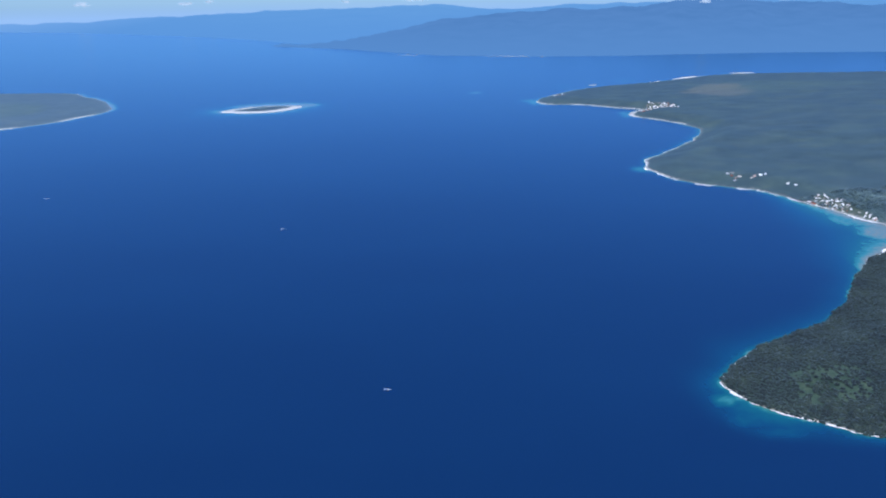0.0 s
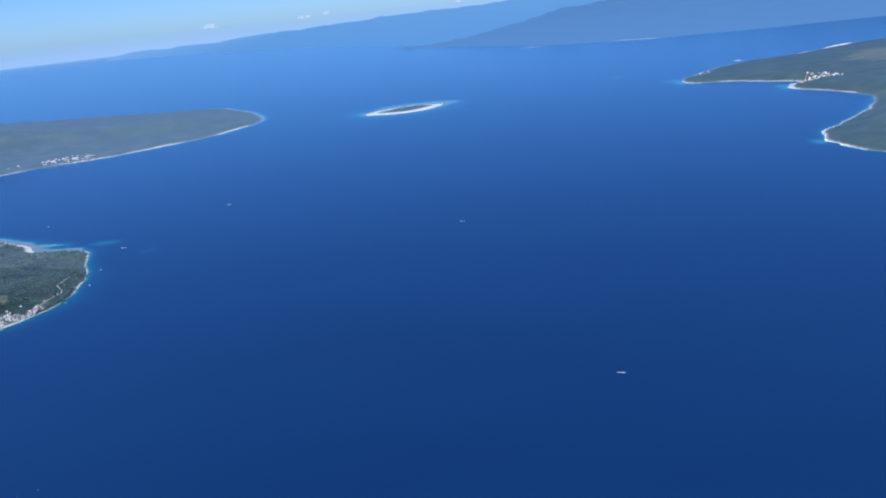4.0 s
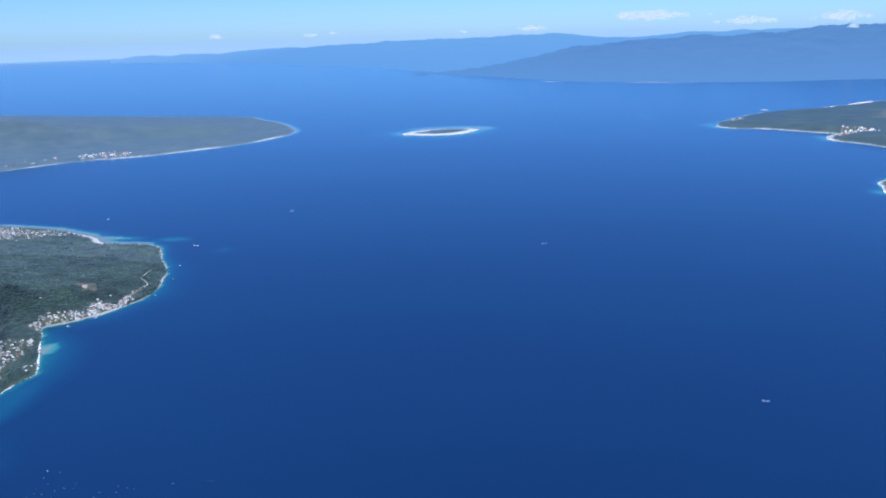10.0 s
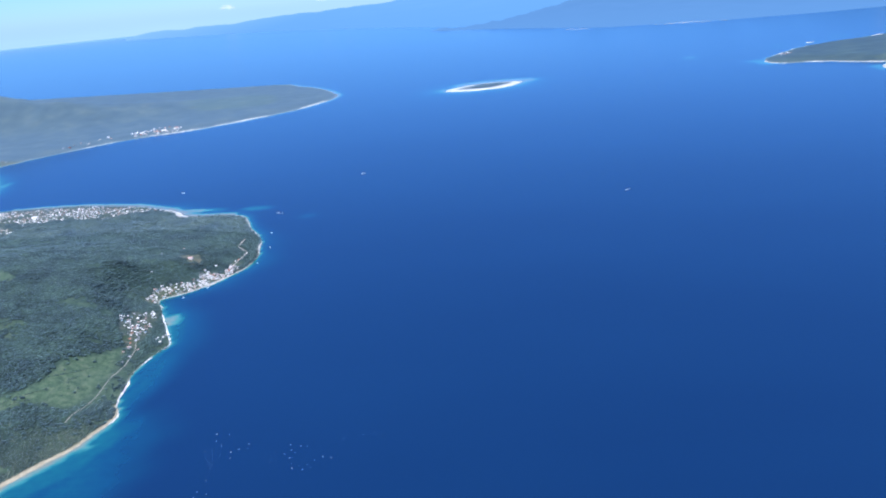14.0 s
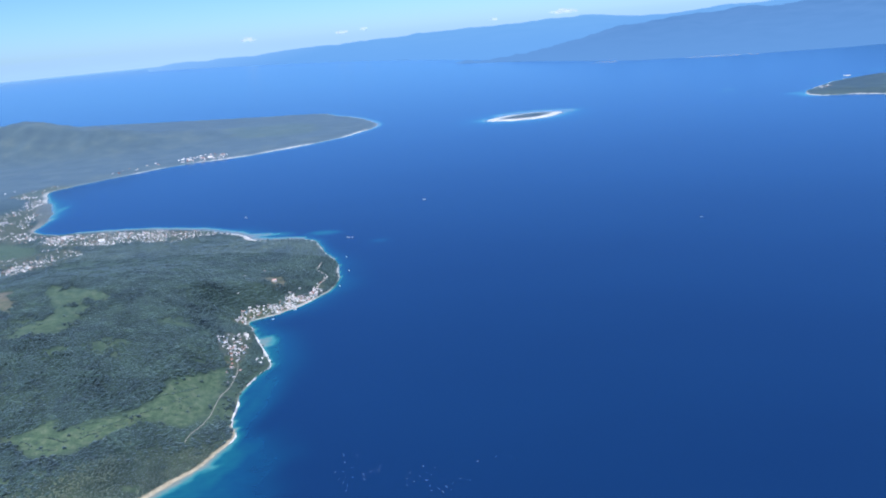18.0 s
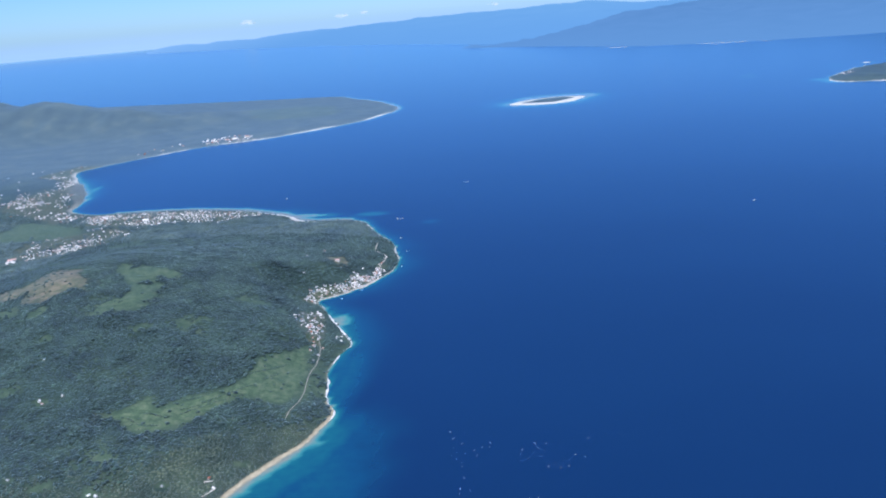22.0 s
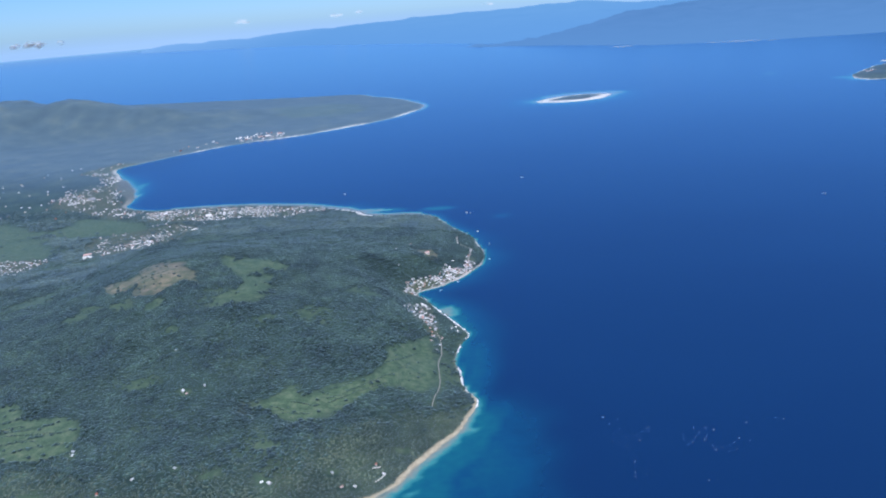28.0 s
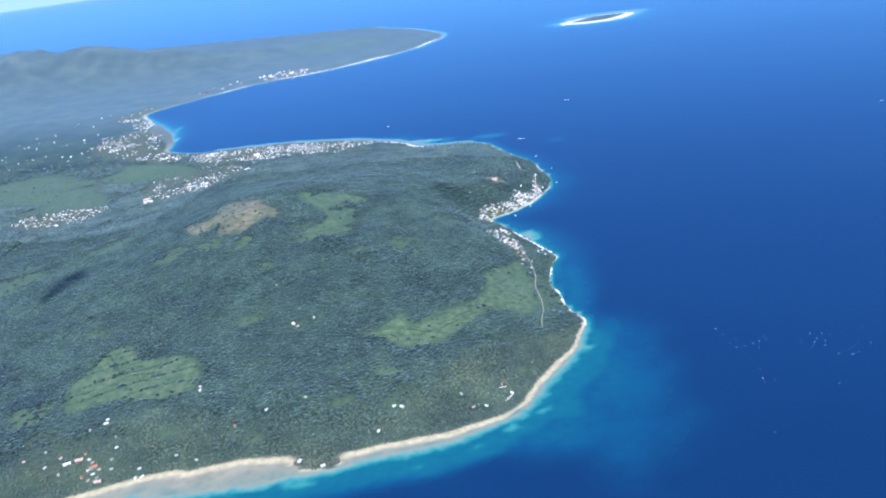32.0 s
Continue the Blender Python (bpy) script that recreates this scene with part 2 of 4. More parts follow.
def make_leaves(name, dark, light, sheen, sheen_rough=0.5, rough_leaf=True):
    m, n, l, b = shader(name, 0.75, Sheen_Weight=sheen, Sheen_Roughness=sheen_rough)
    # blue sheen stands in for the air's haze over the canopy
    b.inputs["Sheen Tint"].default_value = (0.56, 0.80, 0.95, 1)
    b.inputs["Specular IOR Level"].default_value = 0.25
    geo = n.new("ShaderNodeNewGeometry")
    each = ramp_node(n, l, geo.outputs["Random Per Island"], (0.0, tuple(0.7 * d + 0.3 * e for d, e in zip(dark, light))), (0.7, tuple((d * 1.1 + e) / 2 for d, e in zip(dark, light))), (0.93, light), (1.0, tuple(e * 1.3 for e in light)))
    wide = ramp_node(n, l, noise_node(n, l, 0.07, 6), (0.32, (0.55, 0.64, 0.70)), (0.68, (1.45, 1.36, 1.12)))
    clump = ramp_node(n, l, noise_node(n, l, 0.24, 5), (0.34, (0.62, 0.68, 0.74)), (0.64, (1.22, 1.18, 1.1)))
    l.new(blend(n, l, 1.0, blend(n, l, 1.0, each, wide, "MULTIPLY"), clump, "MULTIPLY"), b.inputs["Base Color"])
    if rough_leaf:
        bump(n, l, b, noise_node(n, l, 5.0, 3), 0.25, 0.12)
    return m


def make_paint(name, colour, rough=0.6, spread=0.25):
    m, n, l, b = shader(name, rough)
    info = n.new("ShaderNodeObjectInfo")
    lo, hi = tuple(c * (1 - spread) for c in colour), tuple(min(1, c * (1 + spread)) for c in colour)
    c = ramp_node(n, l, info.outputs["Random"], (0.0, lo), (1.0, hi))
    c = blend(n, l, 1.0, c, ramp_node(n, l, noise_node(n, l, 6.0, 4), (0.3, (0.8, 0.79, 0.77)), (0.6, (1, 1, 1))), "MULTIPLY")
    l.new(c, b.inputs["Base Color"])
    return m


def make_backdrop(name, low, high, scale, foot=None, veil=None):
    """Glowing far hills; the haze of many kilometres of air is painted in."""
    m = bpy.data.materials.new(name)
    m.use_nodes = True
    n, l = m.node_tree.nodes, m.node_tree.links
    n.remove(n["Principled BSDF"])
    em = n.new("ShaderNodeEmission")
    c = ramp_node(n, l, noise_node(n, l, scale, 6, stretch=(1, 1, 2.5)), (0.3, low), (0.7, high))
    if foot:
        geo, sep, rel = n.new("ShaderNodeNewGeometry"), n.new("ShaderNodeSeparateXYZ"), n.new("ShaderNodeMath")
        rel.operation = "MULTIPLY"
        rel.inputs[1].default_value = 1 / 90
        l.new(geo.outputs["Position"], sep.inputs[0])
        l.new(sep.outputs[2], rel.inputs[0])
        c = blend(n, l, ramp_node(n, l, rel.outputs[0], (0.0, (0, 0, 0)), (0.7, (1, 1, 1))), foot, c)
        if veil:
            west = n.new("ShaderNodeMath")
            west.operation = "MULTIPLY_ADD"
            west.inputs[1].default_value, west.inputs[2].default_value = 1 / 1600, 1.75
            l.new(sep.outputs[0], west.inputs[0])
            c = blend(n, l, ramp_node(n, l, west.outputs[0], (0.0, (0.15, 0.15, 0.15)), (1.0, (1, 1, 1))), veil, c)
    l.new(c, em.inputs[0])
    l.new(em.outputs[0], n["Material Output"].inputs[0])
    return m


WATER, GROUND = make_water(), make_ground()
LEAVES = make_leaves("forest_leaves", (0.011, 0.029, 0.035), (0.036, 0.071, 0.062), 0.44)
# leaf copy with distance haze painted in: paler and bluer
HAZED_LEAVES = make_leaves("hazed_forest_leaves", (0.038, 0.070, 0.082), (0.064, 0.102, 0.106), 0.45, 0.5, False)
# shaded leaf copy: colour darkened to match the dim near headland
SHADED_LEAVES = make_leaves("shaded_headland_leaves", (0.008, 0.017, 0.021), (0.026, 0.042, 0.038), 0.25)
# islet leaf copy, bluer still, haze painted into its colour
HAZED_ISLET_LEAVES = make_leaves("hazed_islet_leaves", (0.050, 0.100, 0.150), (0.080, 0.140, 0.180), 0.45, 0.5, False)
PALM_LEAVES = make_leaves("palm_leaves", (0.038, 0.056, 0.050), (0.074, 0.100, 0.074), 0.5)
WALLS = make_paint("house_plaster", (0.58, 0.57, 0.54), 0.8)
ROOFS = {"white": make_paint("white_sheet_roof", (0.74, 0.74, 0.74), 0.45), "grey": make_paint("galvanised_roof", (0.38, 0.40, 0.43), 0.4, 0.4),
         "red": make_paint("rusty_red_roof", (0.42, 0.15, 0.10), 0.6), "pink": make_paint("faded_pink_roof", (0.55, 0.36, 0.33), 0.6),
         "blue": make_paint("blue_sheet_roof", (0.22, 0.36, 0.48), 0.5)}
BOAT_PAINT = make_paint("white_boat_paint", (0.82, 0.82, 0.80), 0.4)
BAMBOO = make_paint("weathered_bamboo", (0.52, 0.52, 0.49), 0.7)
DOORS = make_paint("dark_door_wood", (0.16, 0.12, 0.09), 0.7)
FOAM = make_paint("white_foam", (0.80, 0.84, 0.86), 0.9)
DIRT = make_paint("pale_dirt_road", (0.52, 0.51, 0.47), 0.95)
ROCK = make_paint("dark_wet_rock", (0.085, 0.085, 0.08), 0.8)
SANDBAR = make_paint("white_sandbar", (0.66, 0.65, 0.60), 0.9)
# haze painted into the glow: its tone at the foot, a veil westward
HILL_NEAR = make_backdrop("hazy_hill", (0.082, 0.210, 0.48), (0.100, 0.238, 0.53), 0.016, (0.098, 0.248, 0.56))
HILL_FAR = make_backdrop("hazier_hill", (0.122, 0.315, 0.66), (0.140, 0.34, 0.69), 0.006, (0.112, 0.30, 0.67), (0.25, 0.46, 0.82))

# ---- plan of the coasts ----
WEST = [(-360, 880), (-366, 806), (-389, 764), (-429, 717), (-463, 689), (-502, 667), (-537, 625), (-565, 585), (-566, 560), (-538, 521), (-514, 489),
        (-497, 452), (-492, 434), (-476, 423), (-450, 421), (-424, 423), (-390, 420), (-362, 412), (-339, 400), (-321, 386), (-304, 383), (-288, 379),
        (-275, 360), (-261, 335), (-255.5, 317), (-254, 297), (-259, 280), (-268, 268), (-277, 261), (-273, 252), (-267.5, 241), (-260.5, 230), (-254, 220),
        (-255.5, 211), (-255.5, 199), (-253.5, 187), (-251, 177), (-247.7, 170), (-250.5, 157), (-257.4, 141.8), (-265, 128.2), (-272, 121.8), (-280, 117.2), (-289.5, 113.1), (-299.5, 110.3), (-309, 106.8), (-318, 105), (-329, 102.6), (-341, 100.4), (-353, 98.8), (-367, 96.4),
        (-600, 30), (-1300, 60), (-1300, 1060), (-560, 1046), (-440, 995)]
EAST = [(130, 176), (106, 185.5), (90, 196), (84.5, 207), (85, 215), (100, 233), (131, 252), (148, 269), (164, 292), (184, 319), (203, 336), (224, 352),
        (221, 374), (210, 400), (199, 431), (185, 453), (167, 465), (149, 481), (141, 506), (139, 520), (150, 551), (171, 575), (222, 658), (212, 710),
        (187, 750), (190, 775), (206, 792), (188, 806), (153, 838), (116, 848), (110, 880), (132, 920), (188, 990), (258, 1020), (327, 1078), (423, 1130),
        (620, 1120), (1100, 1080), (1100, 100), (300, 130)]
ISLAND = [(-228, 833), (-198, 819), (-169, 826), (-153, 846), (-147, 866), (-163, 873), (-190, 871), (-212, 857)]
RINGS = {"west": smooth_ring(WEST), "east": smooth_ring(EAST), "island": smooth_ring(ISLAND)}


def coast(x, y, which):
    d = ring_distance(x, y, RINGS[which])
    near = np.clip((y - 60) / 900, 0, 1)
    return d + fbm(x, y, 14, 3, 4) * (1.5 + 1.5 * near)


# hills: (x, y, height, radius)
HILLS = {"west": [(-350, 235, 20, 55), (-815, 765, 42, 50), (-722, 780, 27, 28), (-675, 785, 16, 28), (-625, 790, 17, 34), (-575, 830, 8, 34), (-520, 850, 4.5, 40), (-455, 880, 3, 34),
                  (-820, 600, 10, 80), (-560, 250, 8, 60)],
         "east": [(360, 560, 9, 110), (600, 720, 16, 170), (420, 300, 9, 100), (150, 215, 4.5, 32), (300, 900, 4, 90)], "island": []}
# open patches of grass or paddy, bare soil and built ground: outlines in plan
FIELDS = [[(-309.5, 156.5), (-303, 163.1), (-300.5, 168.2), (-297.8, 167.4), (-295.6, 162.6), (-288.2, 168.2), (-281.9, 174), (-276, 185), (-275, 198.5), (-268, 211.5), (-262.7, 208), (-260.6, 190),
           (-261.5, 172), (-268.5, 170.2), (-275.8, 165), (-283.7, 157), (-291.7, 151.6), (-297.5, 151.6), (-304, 154.5)],
          [(-383.1, 156), (-376, 154), (-371.2, 149), (-360.3, 150), (-353, 144.3), (-351.4, 135.5), (-358.2, 132.3), (-371.7, 133.6), (-378.8, 130), (-383, 127.5), (-388, 134), (-389, 139), (-386, 147)],
          [(-348, 238), (-349, 248.4), (-337, 249.5), (-323.7, 243.4), (-322, 231), (-324, 214.4), (-332, 210), (-338, 225.4)],
          [(-579, 393), (-553, 399), (-478, 344), (-461, 315), (-480, 298), (-524, 311), (-600, 330)],
          [(-470, 920), (-420, 850), (-440, 800), (-500, 800), (-540, 900)],
          [(102.5, 212), (112, 215), (124, 211), (121, 198), (107, 195), (101, 202)],
          [(300, 960), (420, 1000), (520, 940), (420, 860), (300, 880)], [(-498, 398), (-452, 382), (-440, 366), (-462, 352), (-500, 362)]]
BARE = [[(-309.9, 153.1), (-308.2, 155), (-305.4, 152.6), (-307.1, 150.5)], [(-380, 236.6), (-384, 254), (-361, 241), (-345, 228), (-347, 218), (-357, 216.7), (-365, 212.3), (-372, 219.4)], [(-390, 229), (-383, 227), (-377, 220.7), (-383, 221)], [(-280, 293), (-276, 298), (-272, 292), (-276, 288)],
        [(-495, 700), (-478, 706), (-462, 694), (-484, 682)], [(150, 222), (160, 226), (158, 216)], [(263, 865), (325, 962), (362, 956), (341, 852), (302, 824)]]
TOWNS = [[(-468, 412), (-446, 416), (-427, 418), (-402, 416), (-376, 410), (-345, 401), (-369, 381), (-396, 386), (-419, 383), (-452, 386)],
         [(-478, 392), (-512, 418), (-546, 436), (-556, 478), (-540, 500), (-560, 530), (-590, 545), (-580, 590), (-553, 592), (-563, 556), (-535, 505), (-515, 465), (-494, 430), (-468, 412)],
         [(-503, 289), (-504, 301), (-496, 306), (-478, 313), (-466, 308), (-465, 294), (-477, 283), (-492, 276)],
         [(-284, 257.5), (-282, 268), (-278, 272), (-270, 275.5), (-269, 286), (-261.5, 285), (-261.5, 300), (-256.5, 300), (-256, 284), (-260, 274), (-267, 266), (-276, 255)],
         [(-279, 243), (-273, 248), (-267.5, 240), (-264.5, 222), (-261.5, 209), (-266, 211), (-272, 222), (-277, 233)],
         [(203, 421), (215, 430), (221, 412), (222, 380), (214, 372), (206, 393)],
         [(197, 784), (220, 815), (232, 801), (239, 771), (217, 772), (196, 758)],
         [(-453, 315), (-469, 353), (-451, 364), (-431, 380), (-413, 369), (-411, 347), (-423, 324), (-436, 315)],
         [(-394, 126), (-384, 125), (-372, 116), (-362, 109), (-359, 104), (-376, 100), (-387, 110)]]
GLADES = [(-380, 185.5, 2), (-346.5, 191, 2), (-387, 203, 3), (-328.5, 116.5, 2.2), (-323.5, 115.5, 1.6), (-348.5, 134, 1.2), (-329.5, 161, 1.5), (-319, 130, 1.6), (-352, 119.5, 1.8),
          (-395, 130, 5), (-384, 208, 4), (-371, 208, 4), (-358, 208, 3.5), (-395, 335, 9), (-370, 330, 9), (-350, 325, 8), (-296, 128, 1.4), (-280, 132.5, 1.3), (-265, 144, 2), (-330, 212, 7), (-305, 205, 5), (-318, 196, 4), (-290, 228, 6), (-345, 165, 3), (-300, 140, 1.8), (-310, 128, 2)]
HAMLET = [(-370.2, 113.4), (-368.3, 111.5), (-367.1, 110.6), (-367.3, 108.4), (-365.6, 107.3), (-364.1, 106.3), (-367.9, 106.4), (-365.9, 105.5), (-364.6, 108.8), (-361.6, 108.9), (-369.9, 124.8), (-362.7, 111.6), (-354.6, 108.9),
          (-354.4, 106), (-349, 135.8), (-334.6, 120.6), (-324.4, 163.9), (-339.7, 180.2), (-376, 112), (-378.5, 109), (-381, 114), (-374, 107), (-385, 111),
          (-372.8, 121.1), (-369.5, 123.3), (-364.6, 118.4), (-363, 115), (-352.9, 106.5), (-348.5, 134.3), (-341, 110.8), (-329.8, 161.2), (-328.4, 160.2), (-319.1, 130.3), (-315.9, 109.8), (-310, 108.2),
          (-298.9, 119.3), (-296.1, 127.2), (-294.1, 127), (-279.9, 132.2), (-276.7, 127.9), (-273.5, 128.3), (-270, 136.9), (-267.4, 133.6), (-264.9, 208.7), (-261.8, 212.2),
          (-290.8, 294), (-286.4, 305.8), (-286.6, 275), (-265.9, 291.5), (-328, 125.6), (-346.8, 112.6)]
RINGS_F, RINGS_B, RINGS_T = [smooth_ring(r) for r in FIELDS], [np.array(r, float) for r in BARE], [np.array(r, float) for r in TOWNS]
ROAD = [(-264.5, 217), (-262.2, 211), (-261.2, 205.5), (-260.4, 200.4), (-261.1, 193.1), (-259.8, 187), (-258.9, 182.4), (-258.4, 175.2), (-259.4, 168.4), (-259.1, 164.6)]
ROAD_TIP = [(-268, 333), (-266.5, 319), (-259.5, 313), (-259.8, 293), (-259.2, 281), (-268, 267.5)]


def cover(x, y):
    """How much of each spot is field, bare soil and built-up ground."""
    wob = fbm(x, y, 16, 21, 4)
    hedge = np.abs(((coast(x, y, "west") / 5.5 + 0.6 * fbm(x, y, 18, 19, 3)) % 1.0) - 0.5) * 2
    rows = 0.3 + 0.7 * ramp01(hedge, 0.05, 0.2)
    gaps = ramp01(fbm(x, y, 9, 33, 3) + 0.55, 0.0, 0.45)
    f = np.zeros(x.shape)
    for k, r in enumerate(RINGS_F):
        big = 0.07 * (r.max(0) - r.min(0)).max()
        one = ramp01(ring_distance(x, y, r) + wob * big * (0.9 if k < 2 else 1.6), -0.4 * big, (0.7 if k < 2 else 1.2) * big)
        f = np.maximum(f, one * ((0.68 + 0.32 * rows) * (0.88 + 0.12 * gaps) if k == 0 else 0.85 * rows * (0.7 + 0.3 * gaps) if k == 1 else 0.8 * gaps if k == 2 else 0.3 if k in (4, 6) else 0.42 * gaps if k == 5 else 0.8))
    for gx, gy, gr in GLADES:
        f = np.maximum(f, 0.55 * ramp01(gr - np.hypot((x - gx) * 0.8, (y - gy) * 1.2) + fbm(x, y, 5, 25, 3) * gr * 1.5, -0.5 * gr, 0.6 * gr))
    extra = ramp01(fbm(x, y, 30, 41, 5), 0.30, 0.6) * 0.6
    f = np.maximum(f, extra * (1 - ramp01(y, 330, 400)) * (x < 0))
    b = np.zeros(x.shape)
    for r in RINGS_B:
        b = np.maximum(b, ramp01(ring_distance(x, y, r) + wob * 8 + 3 * fbm(x, y, 5, 23, 3), -4, 8) * (0.72 + 0.5 * fbm(x, y, 9, 24, 4)) * (1 - 0.55 * ramp01(y, 500, 700)))
    t = np.zeros(x.shape)
    for k, r in enumerate(RINGS_T):
        t = np.maximum(t, (0.35 if k == 8 else 1) * ramp01(ring_distance(x, y, r) + wob * 3, -1, 2))
    return f, b, t


def height(x, y, sd, which):
    inland = np.clip(sd, 0, None)
    z = np.where(sd < 0, 0.16 * sd, 1.1 * (1 - np.exp(-inland / 7.0)) * (1 - 0.6 * ramp01(-y, -172, -150) * (1 - ramp01(inland, 6, 16))) + 0.1 * np.minimum(inland, 2))
    rise = ramp01(inland, 2, 26)
    for hx, hy, hh, hr in HILLS[which]:
        z = z + rise * hh * np.exp(-((x - hx) ** 2 + (y - hy) ** 2) / (2 * hr * hr)) * (1 + (0.18 if hy < 300 else 0.36) * fbm(x, y, 46, int(hh) + 5, 4))
    if which == "island":
        return np.minimum(z, 0.3 + 0.02 * inland)
    z = z + rise * ramp01(y, 420, 600) * np.clip(fbm(x, y, 13, 37, 3), -0.2, 1) * 0.5
    return z + rise * (0.5 * fbm(x, y, 22, 71, 3) + 0.9) * 0.7


def beach_width(x, y, which):
    """Metres of open sand between the water and the first trees."""
    width = 0.5 + 0.9 * fbm(x, y, 20, 12, 3) + 1.0 * np.clip((y - 330) / 350, 0, 1)
    if which == "west":
        width = width - 1.3 * ramp01(y, 172, 184) * (1 - ramp01(y, 255, 262)) - 0.5 * ramp01(y, 256, 262) * (1 - ramp01(y, 290, 296)) * (x > -300) - 0.5 * ramp01(y, 290, 296) * (1 - ramp01(y, 372, 380)) * (x > -300)
        south = ramp01(-y, -166, -150)
        tidal = np.interp(x, [-380, -370, -361, -349, -338, -329, -318, -299, -289, -281, -273, -266, -256, -248], [4, 3.6, 4.4, 5.8, 7.6, 8, 5.6, 3.2, 3.4, 2.4, 1.6, 1.4, 1.5, 1.1])
        width = width * (1 - south) + south * (tidal + 0.7 * fbm(x, y, 12, 14, 3))
        width = width + 12 * np.exp(-((x + 538) ** 2 + (y - 478) ** 2) / 1500)
        width = width + 3 * np.exp(-((x + 326) ** 2 + (y - 391) ** 2) / 500)
    if which == "west":
        width = width - 8 * np.exp(-((x + 311.5) / 5.0) ** 4 - ((y - 109) / 2.4) ** 2)
    if which == "east":
        width = width - 1.0 * (1 - ramp01(y, 300, 340)) - 0.35 * ramp01(y, 330, 380) + 9 * np.exp(-((x - 345) ** 2 + (y - 1086) ** 2) / 1800) + 6 * np.exp(-((x - 192) ** 2 + (y - 770) ** 2) / 300)
    if which == "island":
        width = width + 9 - 6 * ramp01(y, 846, 866) + 5 * ramp01(x, -170, -152)
    return width


# ---- sea: one sheet to the horizon ----
def build_sea():
    xs = steps((-4700, -1400, 300), (-1400, -660, 20), (-660, 320, 2.6), (320, 1200, 20), (1200, 4700, 300))
    ys = steps((-1500, 20, 120), (20, 80, 10), (80, 470, 2.2), (470, 1150, 4), (1150, 2200, 70), (2200, 4700, 250))
    x, y = np.meshgrid(xs, ys)
    sh = np.zeros(x.shape)
    for which in RINGS:
        sd = coast(x, y, which)
        out = np.clip(-sd, 0, None)
        # shelf width by coast: wide and sandy along the south beach and round the bay head
        wide = 1.9 + 2.2 * fbm(x, y, 30, 55, 3)
        flat = np.zeros(x.shape)
        if which == "west":
            flat = ramp01(-y, -180, -155)
            wide = wide + 1.5 * flat + 6 * np.exp(-((x + 540) ** 2 + (y - 500) ** 2) / 3200) + 6 * np.exp(-((x + 262) ** 2 + (y - 236) ** 2) / 220)
            wide = wide + 6 * np.exp(-((x + 330) ** 2 + (y - 396) ** 2) / 500)
        if which == "east":
            wide = wide + 24 * np.exp(-((x - 216) ** 2 + (y - 368) ** 2) / 2600) + 9 * np.exp(-((x - 88) ** 2 + (y - 196) ** 2) / 160)
        if which == "island":
            wide = wide + 12
        wide = np.clip(wide, 1.5, None)
        east_side = (0.0 if which == "island" else 1.0) * ramp01(y, 172, 186) * (1 - ramp01(y, 330, 380)) * (x < 176)
        s = (0.80 - 0.4 * east_side) * np.exp(-(out / wide) ** 1.15 * 1.9) + (0.2 - 0.04 * east_side) * np.exp(-(out / (wide * 2.2 + 4 * east_side)) ** 2)
        s = np.maximum(s, flat * (0.84 * (1 - ramp01(out, 0.6, 3.4)) + ramp01(out, 0.6, 3.4) * (0.35 + 0.34 * ramp01(fbm(x, y, 5, 57, 3), 0.2, 0.55) * (1 - ramp01(out, 3, 7))) * (1 - ramp01(out, 7.5 + 3 * fbm(x, y, 20, 58, 2), 13))))
        if which == "west":
            s = np.maximum(s, 0.9 * (1 - ramp01(out, 3, 9)) * (x > -455) * (x < -293) * (y > 368))
        if which == "island":
            s = np.maximum(s, 0.84 * (1 - ramp01(out, 3 + 12 * ramp01(y, 855, 880), 11 + 22 * ramp01(y, 855, 880))))
        sh = np.maximum(sh, np.where(sd > 0, 1.0, np.minimum(s, 1)))
    # coral patches under water: (x, y, radius across, radius along, strength)
    for px, py, rx, ry, k in ((46, 962, 11, 6, 0.8), (-236, 841, 11, 4, 0.72), (-142, 884, 8, 6, 0.6), (201, 1023, 14, 5, 0.75), (281, 1041, 22, 6, 0.7), (430, 1142, 26, 6, 0.75), (112, 862, 18, 22, 0.62), (186, 770, 11, 12, 0.6), (-284, 394, 10, 5, 0.42), (-248, 372, 5, 4, 0.2), (83, 203, 3, 4, 0.5), (92, 188, 5, 4, 0.28), (213, 360, 14, 20, 0.86), (203, 384, 6, 16, 0.66), (200, 345, 12, 10, 0.5), (80, 201, 3, 4, 0.55), (82, 190, 6, 5, 0.28), (90, 183, 9, 4, 0.28),
                              (250, 1070, 20, 8, 0.6), (160, 1010, 16, 7, 0.5), (420, 1165, 50, 9, 0.5), (-243, 138, 17, 34, 0.26), (-258, 117, 18, 11, 0.25), (-249.5, 188, 8, 34, 0.27), (-245.5, 160, 3.5, 9, 0.36), (-254, 128, 5, 9, 0.36), (-252, 155, 1.6, 5, 0.6), (-267, 119.0, 3.6, 1.6, 0.62), (-289, 107.0, 6, 1.2, 0.6), (-260, 126, 2, 1.5, 0.65), (-248, 147, 1.8, 4, 0.55), (-314, 101.5, 7, 1.1, 0.58), (-303, 103.4, 5, 1, 0.56), (-276, 112.5, 3, 1, 0.55),
                              (-513, 490, 5, 26, 0.6), (-500, 458, 4, 18, 0.8), (-262.5, 240, 5, 8, 0.88), (-326, 396, 20, 6, 0.85), (104, 880, 16, 12, 0.6), (183, 752, 10, 8, 0.6), (135, 515, 8, 10, 0.55)):
        r = np.sqrt(((x - px) / rx) ** 2 + ((y - py) / ry) ** 2) + 0.35 * fbm(x, y, 9, 91, 3)
